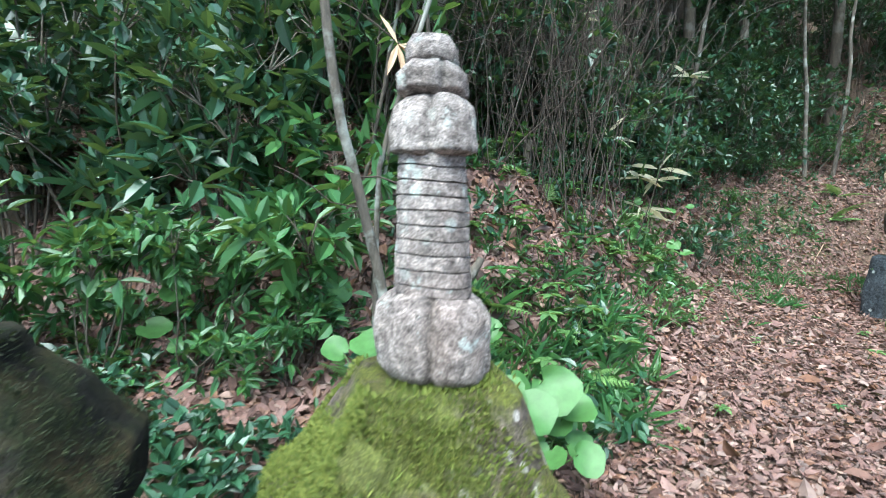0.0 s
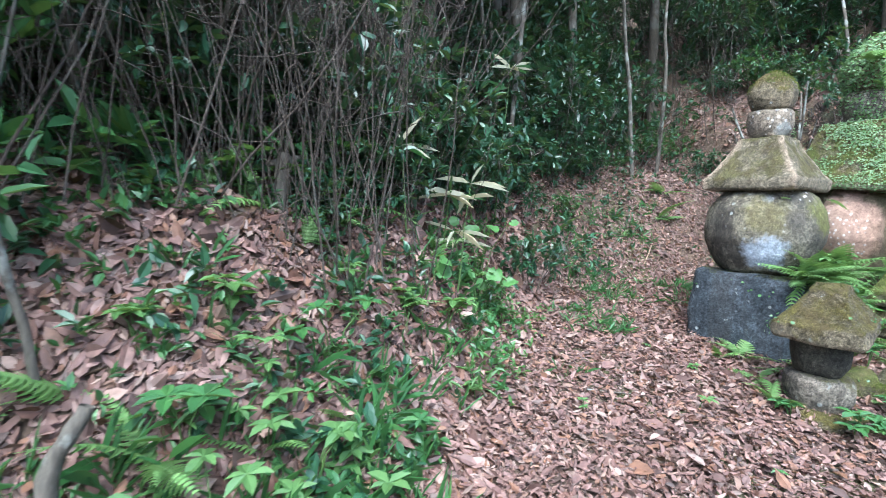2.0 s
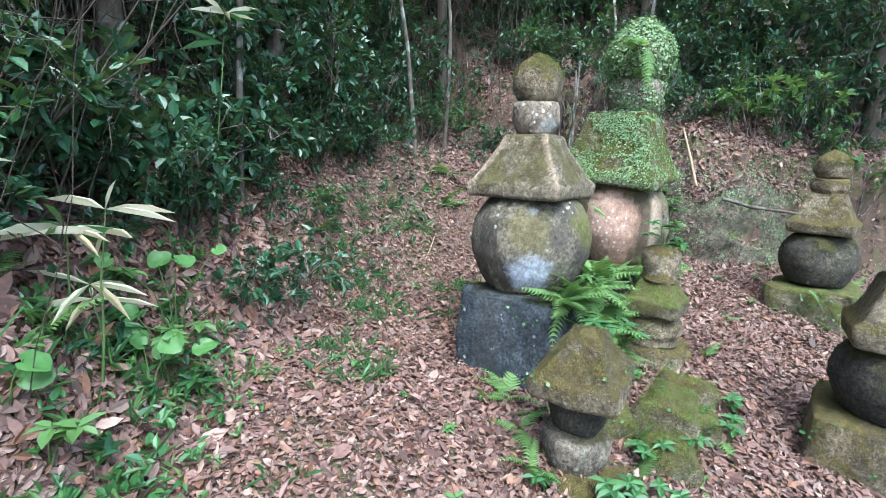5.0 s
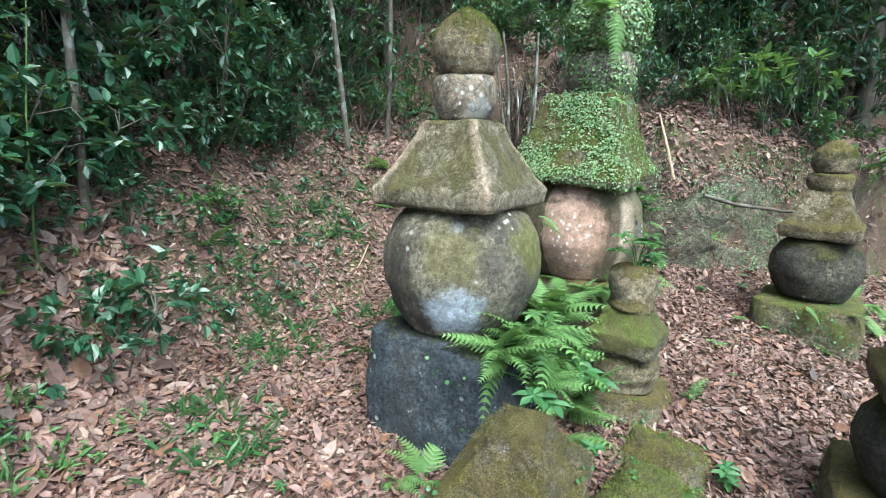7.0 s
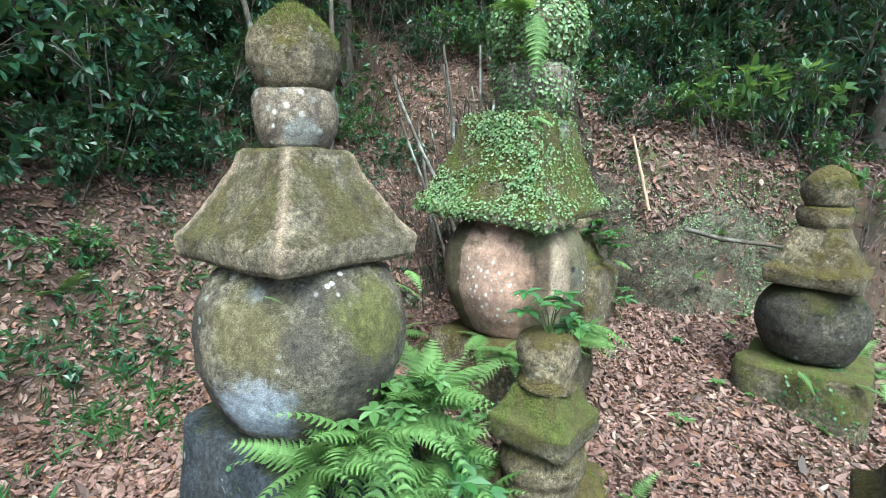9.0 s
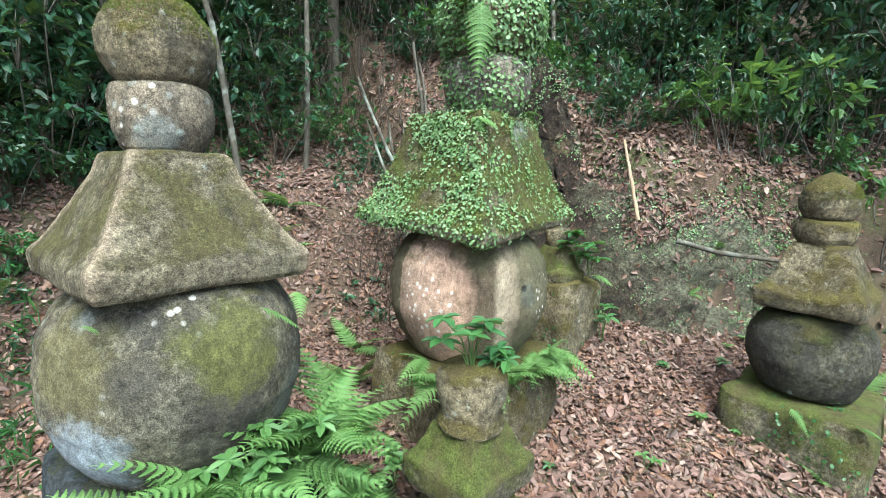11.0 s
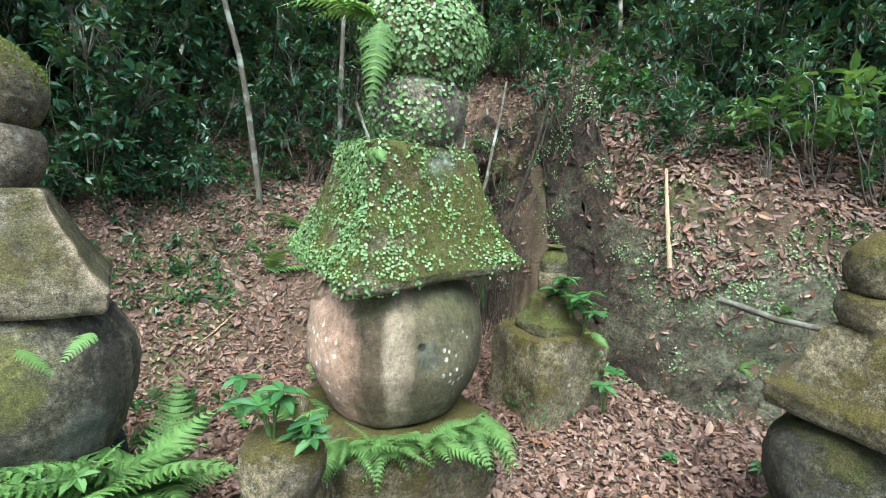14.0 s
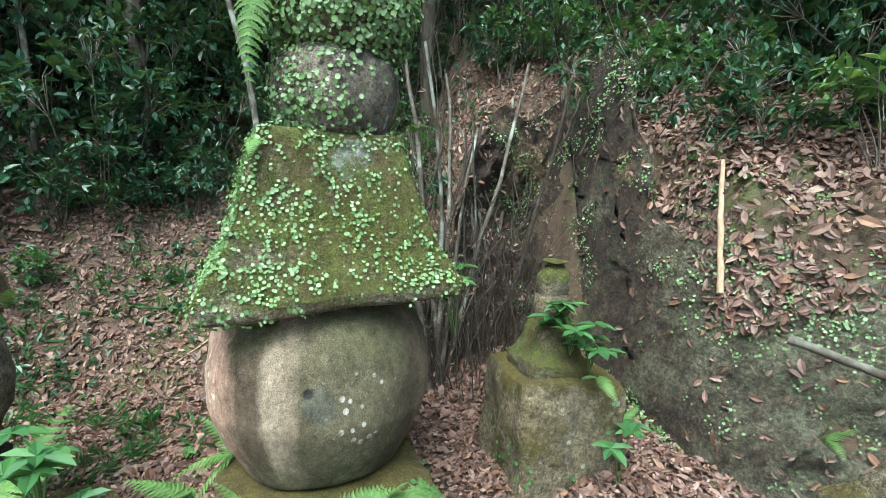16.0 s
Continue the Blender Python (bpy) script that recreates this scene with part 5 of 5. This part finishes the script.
# ground herbs and grass, uncounted
def carpet(name, n, area, material, length, wide, label, category, height=0.05, per=5, clump=0.5, upright=0.4):
    x0, x1, d0, d1 = area
    x, d = rng.uniform(x0, x1, n), rng.uniform(d0, d1, n)
    y = foot(x) + d
    k = value_noise(x, y, 0.45, 21 + n % 7) + rng.uniform(-0.5, 0.5, n) > clump - 0.5
    k &= np.hypot(x - 0.6, y - 3.1) > 0.2
    x, y = x[k], y[k]
    z = ground_z(x, y) + rng.uniform(0.3, 1.0, len(x)) * height
    tips = np.stack([x, y, z], -1)
    ways = np.tile([0, 0, upright], (len(x), 1)) + rng.normal(0, 0.3, (len(x), 3))
    v, f = whorls(tips, ways, per, length, wide, 0.8, 0.3)
    return tagged(mesh_object(name, v, f, material, smooth=False), label, category, kind="stuff")


carpet("ground_herbs", 900, (-2.6, 2.4, -0.1, 2.0), LEAF_MID, 0.055, 0.024, "low green herbs covering the bank", "herbs", 0.12)
carpet("ground_herbs", 350, (-2.6, 2.6, 0.0, 2.2), LEAF_DARK, 0.075, 0.034, "dark green ground cover on the bank", "herbs", 0.2)
carpet("ground_herbs", 450, (0.4, 2.6, -0.3, 1.1), LEAF_BRIGHT, 0.05, 0.02, "bright young herbs at the path's edge", "herbs", 0.08)
carpet("ground_herbs", 900, (2.4, 6.4, 0.0, 2.2), LEAF_DARK, 0.06, 0.027, "scattered green herbs on the leaf-strewn bank", "herbs", 0.15)
carpet("ground_herbs", 450, (7.0, 9.5, -0.3, 1.4), LEAF_MID, 0.04, 0.02, "small herbs on the clay bank", "herbs", 0.06, clump=0.7)
carpet("grass_tufts", 900, (2.2, 4.8, -0.9, 0.6), LEAF_MID, 0.11, 0.008, "thin grass growing through the leaf litter", "grass", 0.02, 7, 0.75, 1.6)
carpet("grass_tufts", 140, (0.2, 2.2, -0.1, 1.0), LEAF_MID, 0.16, 0.012, "thin grass on the bank", "grass", 0.02, 7, 0.6, 1.6)
carpet("creeping_plants", 2200, (7.0, 8.8, -0.05, 0.35), IVY_GREEN, 0.02, 0.017, "tiny creeping leaves on the clay bank", "herbs", 0.03, clump=0.6)


carpet("ground_herbs", 800, (-1.6, 2.2, -0.2, 1.4), LEAF_MID, 0.062, 0.032, "leafy green herbs covering the bank beside the path", "herbs", 0.16, 5, 0.55)
carpet("ground_herbs", 450, (-2.4, 1.2, -0.4, 1.6), LEAF_DARK, 0.075, 0.042, "dark broad-leaved ground cover on the bank", "herbs", 0.22, 5, 0.6)
carpet("ground_herbs", 200, (0.3, 2.3, -0.1, 0.9), LEAF_BRIGHT, 0.085, 0.02, "bright narrow-leaved herbs at the path's edge", "herbs", 0.12, 6, 0.6, 0.9)
carpet("grass_tufts", 260, (-0.3, 1.2, -0.4, 0.6), LEAF_MID, 0.2, 0.012, "thin arching grass on the bank", "grass", 0.03, 8, 0.75, 1.4)
carpet("ground_herbs", 900, (-2.4, -0.2, -1.0, 0.2), LEAF_DARK, 0.07, 0.036, "dark green herbs between the old stones", "herbs", 0.15, 5, 0.6)

# ---- bamboo, saplings, dead wood ----
def bamboo(x, y, height, label, pale=4, green=5, lean=0):
    ob = thing("dwarf_bamboo", pose(x, y, gz(x, y), lean, 0, rs.uniform(0, 360)), label, "bamboo", "dwarf bamboo")
    pts = wander((0, 0, -0.03), (0.05, 0, 1), height, 9, 0.04)
    v, f = tube(pts, np.linspace(0.007, 0.002, 9), 6)
    mesh_object("culm", v, f, STEM_GREEN, ob)
    for count, mat in ((pale, PALE_LEAF), (green, LEAF_MID)):
        for q in range(count):
            b = pts[8 - q % 4]
            m = rs.randint(4, 6)
            ways = rng.normal(0, 1, (m, 3)) * np.array([1, 1, 0.2]) + np.array([0, 0, 0.35])
            s = rng.uniform(0.16, 0.27, m)
            v, f = blades(np.repeat([b], m, 0), ways, np.repeat([[0, 0, 1.0]], m, 0), s, s * 0.075, 0.1, rng.uniform(0.25, 0.6, m), 0.5)
            mesh_object("leaf_spray", v, f, mat, ob, smooth=False)
    return ob


for x, y, h, p, g in ((1.67, 3.9, 1.2 - gz(1.67, 3.9), 2, 0), (1.72, 3.95, 0.88 - gz(1.72, 3.95), 2, 0), (1.6, 4.0, 1.12 - gz(1.6, 4.0), 1, 1), (1.3, 3.75, 1.4 - gz(1.3, 3.75), 1, 2), (2.35, 5.0, 1.5, 1, 2), (1.4, 4.3, 1.5, 1, 2)):
    bamboo(x, y, h, "dwarf bamboo with bleached drooping leaves", p, g)

for x, y, h, r in ((-0.04, 1.8, 2.6, 0.024), (-0.22, 2.0, 2.6, 0.014), (-0.36, 2.5, 2.4, 0.012), (-0.05, 2.6, 2.6, 0.014), (-0.52, 2.7, 2.5, 0.013), (0.25, 3.9, 2.8, 0.04), (-0.25, 3.4, 2.8, 0.035)):
    ob = thing("sapling", pose(x, y, gz(x, y), rs.uniform(-2, 2), rs.uniform(-2, 2), 0), "crooked bare grey sapling on the bank", "sapling", "saplings")
    pts = wander((0, 0, -0.1), (0, 0, 1), h, 16, 0.07, 0.04)
    v, f = tube(pts, np.linspace(r, r * 0.6, 16), 8)
    mesh_object("trunk", v, f, BARK_GREY, ob)
    for _ in range(5):
        v, f = tube(wander(pts[rs.randint(4, 14)], rng.normal(0, 1, 3), rs.uniform(0.2, 0.5), 6, 0.2), np.linspace(0.004, 0.0015, 6), 4)
        mesh_object("twig", v, f, TWIG, ob)
    tips = pts[rng.integers(3, 14, 10)] + rng.normal(0, 0.07, (10, 3))
    v, f = whorls(tips, rng.normal(0, 1, (10, 3)), 3, 0.09, 0.055, 1.0, 0.4)
    mesh_object("vine_leaves", v, f, LEAF_MID, ob, smooth=False)

ob = thing("dead_bamboo_spray", pose(-0.23, 1.92, 1.32), "tan dead bamboo leaves hanging from a dry twig", "dead leaves")
v, f = tube(wander((0.02, 0.03, 0), (-0.6, 0, 0.8), 0.4, 6, 0.2), np.linspace(0.004, 0.002, 6), 5)
mesh_object("twig", v, f, TWIG, ob)
ways = np.array([(1, 0, 0.05), (0.9, -0.3, -0.4), (0.3, -0.2, -0.9), (-0.2, -0.3, -0.9), (0.7, 0.1, -0.5), (-0.5, 0, 0.8)])
v, f = blades(np.zeros((6, 3)), ways, np.tile([0.2, -0.6, 0.7], (6, 1)), np.array([0.18, 0.14, 0.15, 0.14, 0.17, 0.14]), 0.026, 0.1, 0.1, 0.5)
mesh_object("dead_leaf", v, f, TAN_LEAF, ob, smooth=False)


def thicket(spread, height, stems, label, leafy=0):
    ob = thing("dead_thicket", pose(0, 0, 0), label, "brush", "dead brush")
    ends = []
    for _ in range(stems):
        sticks = []
        o = rng.normal(0, spread, 2)
        pts = wander((*o, -0.08), (rng.normal(0, 0.18), rng.normal(0, 0.18), 1), height * rng.uniform(0.5, 1.15), 9, 0.1, 0.03)
        sticks.append(tube(pts, np.linspace(1, 0.4, 9) * rng.uniform(0.002, 0.006), 5))
        for _ in range(3):
            tw = wander(pts[rng.integers(3, 9)], rng.normal(0, 1, 3), rng.uniform(0.15, 0.5), 6, 0.22)
            sticks.append(tube(tw, np.linspace(0.003, 0.001, 6), 4))
            ends.append(tw[-1])
        v, f = joined(sticks)
        mesh_object("stem", v, f, TWIG, ob)
    if leafy:
        e = np.array(ends)[rng.integers(0, len(ends), leafy)] + rng.normal(0, 0.04, (leafy, 3))
        v, f = whorls(e, rng.normal(0, 1, (leafy, 3)), 2, 0.05, 0.022, 1.0, 0.4)
        mesh_object("dry_leaves", v, f, LITTER, ob, smooth=False)
    return ob


bare = [thicket(0.35, 2.2, 26, "tangle of bare brown dead stems") for _ in range(3)]
brush = thicket(0.2, 1.5, 40, "dense dry brush with withered brown leaves", 50)
for i in range(22):
    x = rs.uniform(-0.8, 2.2)
    place(rs.choice(bare), x, float(foot(x)) + rs.uniform(1.9, 4.2), rs.uniform(0, 360), rs.uniform(0.8, 1.3), 0.05, rs.uniform(-8, 8))
for i in range(30):
    x = rs.uniform(-1.0, 0.95)
    place(rs.choice(bare), x, float(foot(x)) + rs.uniform(1.1, 2.4), rs.uniform(0, 360), rs.uniform(0.7, 1.15), 0.05, rs.uniform(-10, 10))
for i in range(5):
    x = rs.uniform(5.5, 7.2)
    place(rs.choice(bare), x, float(foot(x)) + rs.uniform(1.6, 4.0), rs.uniform(0, 360), rs.uniform(0.8, 1.2), 0.05, rs.uniform(-8, 8))
for x, y, s in ((5.95, 5.2, 0.9), (6.25, 5.4, 0.8), (5.8, 5.35, 1.0), (6.6, 5.45, 0.7), (6.1, 5.5, 1.0), (6.4, 5.6, 0.9)):
    place(brush, x, y, rs.uniform(0, 360), s, 0.1, rs.uniform(-6, 6))
for ob in (*bare, brush):
    done(ob)


def stick(name, pts, r, material, label, category, sides=8):
    pts = np.array(pts, float)
    q = np.linspace(0, len(pts) - 1, 4 * len(pts))
    P = np.stack([np.interp(q, np.arange(len(pts)), pts[:, i]) for i in range(3)], -1) + rng.normal(0, r * 0.12, (len(q), 3))
    v, f = tube(P, np.linspace(r, r * 0.7, len(q)) * rng.uniform(0.9, 1.1, len(q)), sides)
    return tagged(mesh_object(name, v, f, material), label, category, "fallen wood")


stick("barkless_pole", [(7.22, 4.25, 1.22), (7.28, 4.39, 1.55), (7.36, 4.54, 1.87)], 0.016, BLEACHED, "pale barkless pole leaning on the clay bank", "pole")
stick("fallen_branch", [(7.38, 4.02, 1.08), (7.62, 3.82, 1.0), (7.95, 3.62, 0.95), (8.45, 3.2, 0.9)], 0.02, BARK_DARK, "dark fallen branch lying along the bank", "branch")
stick("fallen_log", [(-0.05, 3.45, 0.98), (0.3, 3.6, 1.12), (0.7, 3.75, 1.25)], 0.045, BARK_DARK, "short fallen log among leaves on the bank", "log")
stick("dead_stump", [(0.55, 3.42, 0.6), (0.56, 3.46, 0.9), (0.6, 3.5, 1.25)], 0.05, BARK_GREY, "broken grey stump above a hollow in the bank", "stump")
stick("broken_stake", [(0.12, 2.2, 0.05), (0.13, 2.24, 0.32), (0.2, 2.28, 0.46)], 0.028, BARK_GREY, "short weathered stake standing in the bank", "stake")
for _ in range(26):
    x = rs.uniform(0.4, 8.0)
    y = float(foot(x)) - rs.uniform(-0.8, 2.2)
    a = rs.uniform(0, 6.28)
    l = rs.uniform(0.12, 0.4)
    stick("fallen_twig", [(x + k * l * math.cos(a), y + k * l * math.sin(a), gz(x + k * l * math.cos(a), y + k * l * math.sin(a)) + 0.02) for k in (0, 0.5, 1)],
          rs.uniform(0.004, 0.009), rs.choice([TWIG, BLEACHED, BARK_GREY]), "dry twig lying on fallen leaves", "twig", 5)

# roots hanging over the clay bank
roots = thing("hanging_roots", pose(0, 0, 0), "brown roots hanging over the bare clay bank", "roots")
for _ in range(44):
    x = rs.uniform(6.05, 7.0)
    y = float(foot(x)) + rs.uniform(0.1, 0.4)
    z = gz(x, float(foot(x)) + 0.5)
    pts = wander((x, float(foot(x)) + 0.2, z + 0.05), (rng.normal(0, 0.25), -0.3, -1), rs.uniform(0.4, 0.9), 8, 0.12)
    pts[:, 2] = np.maximum(pts[:, 2], ground_z(pts[:, 0], pts[:, 1]) - 0.005)
    v, f = tube(pts, np.linspace(1, 0.3, 8) * rs.uniform(0.004, 0.014), 6)
    mesh_object("root", v, f, TWIG, roots)

# leaning trunk over the bank and boughs with glossy leaves
for x, y, t, s in ((7.35, 4.85, 20, 0.7), (7.75, 4.75, 70, 0.75), (8.15, 4.6, 140, 0.75), (8.5, 4.35, 250, 0.8), (7.05, 6.2, 300, 0.8), (7.25, 5.3, 130, 0.7), (8.3, 4.9, 220, 0.9), (8.95, 4.0, 300, 0.9), (6.6, 6.6, 60, 0.9), (9.0, 3.5, 10, 1.0), (8.2, 5.2, 90, 1.1), (7.6, 5.6, 45, 1.1)):
    ob = shrub("glossy_bush", 0.5, 0.95, 90, 7, 0.09, 0.04, LEAF_DARK, BARK_GREY, "glossy-leaved bush overhanging the clay bank", "shrub", "glossy bushes", 0.15)
    ob.matrix_basis = pose(x, y, gz(x, y) - 0.05, 0, 0, t) @ Matrix.Diagonal((s, s, s, 1))
for x, y, s in ((7.95, 4.25, 0.75), (8.2, 4.1, 0.95), (8.45, 3.9, 1.0), (8.7, 3.6, 1.0), (8.9, 3.2, 1.0)):
    ob = shrub("bright_shrub", 0.4, 0.75, 26, 6, 0.12, 0.055, LEAF_BRIGHT, BARK_GREY, "shrub with long bright green leaves", "shrub", "bright shrubs", 0.45)
    ob.matrix_basis = pose(x, y, gz(x, y) - 0.03, 0, 0, rs.uniform(0, 360)) @ Matrix.Diagonal((s, s, s, 1))

# large-leaved shrubs close to the ringed finial
for x, y, s in ((-0.75, 2.55, 1.0), (-1.3, 2.75, 1.2), (-1.9, 2.7, 1.2), (-0.45, 2.9, 1.0), (-2.5, 2.9, 1.3), (-1.0, 3.3, 1.5), (-1.6, 2.2, 0.7), (-1.1, 2.15, 0.6), (-2.2, 2.1, 0.8), (-0.65, 2.15, 0.5), (-2.1, 1.7, 0.55)):
    ob = shrub("large_leaved_shrub", 0.5, 1.3, 90, 6, 0.15, 0.06, LEAF_DARK if s > 1.1 else LEAF_MID, BARK_DARK, "shrub with large glossy leaves behind the finial", "shrub", "large-leaved shrubs", 0.1)
    ob.matrix_basis = pose(x, y, gz(x, y) - 0.03, 0, 0, rs.uniform(0, 360)) @ Matrix.Diagonal((s, s, s, 1))

for x, y, s in ((1.2, 4.0, 1.0), (1.4, 4.25, 1.0), (1.02, 3.78, 0.85), (0.88, 4.1, 1.0), (1.75, 4.5, 0.8), (2.1, 4.85, 0.7), (2.75, 5.3, 0.6), (3.3, 5.75, 0.7), (4.05, 6.0, 0.7)):
    ob = shrub("broad_leaved_shrub", 0.45, 0.8, 90, 6, 0.085, 0.048, LEAF_DARK, BARK_DARK, "low dark shrub with broad glossy leaves", "shrub", "broad-leaved shrubs", 0.1)
    ob.matrix_basis = pose(x, y, gz(x, y) - 0.03, 0, 0, rs.uniform(0, 360)) @ Matrix.Diagonal((s, s, s, 1))

# bare stems rising beside the hollow in the bank
for i in range(15):
    x = rs.uniform(5.75, 6.4)
    y = float(foot(x)) - rs.uniform(-0.1, 0.3)
    r = rs.uniform(0.008, 0.024)
    ob = thing("bare_stem", pose(x, y, gz(x, y)), "bare grey stem rising beside the hollow", "stem", "bare stems")
    pts = wander((0, 0, -0.1), (rng.normal(-0.08, 0.12), rng.normal(0, 0.06), 1), rs.uniform(1.5, 2.4), 12, 0.06, 0.03)
    v, f = tube(pts, np.linspace(r, r * 0.5, 12), 7)
    mesh_object("trunk", v, f, rs.choice([BARK_GREY, TWIG, BARK_GREY]), ob)
    for _ in range(4):
        v, f = tube(wander(pts[rs.randint(3, 11)], rng.normal(0, 1, 3), rs.uniform(0.2, 0.5), 6, 0.2), np.linspace(0.0035, 0.0015, 6), 4)
        mesh_object("twig", v, f, TWIG, ob)
    tips = pts[rng.integers(1, 11, 8)] + rng.normal(0, 0.08, (8, 3))
    v, f = whorls(tips, rng.normal(0, 1, (8, 3)), 2, 0.05, 0.02, 1.0, 0.4)
    mesh_object("withered_leaves", v, f, LITTER, ob, smooth=False)

# leaves behind and beside the walker
n = 26000
lx, ly = rng.uniform(-4.5, 11.0, n), rng.uniform(-4.0, 0.15, n)
P = np.stack([lx, ly, ground_z(lx, ly) + rng.uniform(0.004, 0.03, n)], -1)
D = rng.normal(size=(n, 3)) * np.array([1, 1, 0.15])
L = rng.gamma(7, 0.011, n).clip(0.04, 0.16)
v, f = blades(P, D, unit(np.array([0, 0, 1.0]) + rng.normal(0, 0.3, (n, 3))), L, L * 0.5, 0.1, rng.normal(0, 0.15, n))
tagged(mesh_object("leaf_litter", v, f, LITTER, smooth=False), "scattered dry leaves on open ground", "leaf litter", kind="stuff")

# burrow under the stump
v, f = joined([tube([(0.68, 3.5, 0.62), (0.67, 3.42, 0.63), (0.655, 3.3, 0.64), (0.64, 3.2, 0.645), (0.638, 3.19, 0.645), (0.64, 3.22, 0.645), (0.655, 3.35, 0.64), (0.67, 3.48, 0.63)],
                    [0.2, 0.19, 0.16, 0.12, 0.09, 0.075, 0.07, 0.01], 18)])
v = np.array([p + np.array(noise.noise_vector(Vector(p) * 12)) * 0.03 for p in v])
tagged(mesh_object("burrow", v, f, CLAY_BANK), "dark burrow opening in the earth under a stump", "burrow")
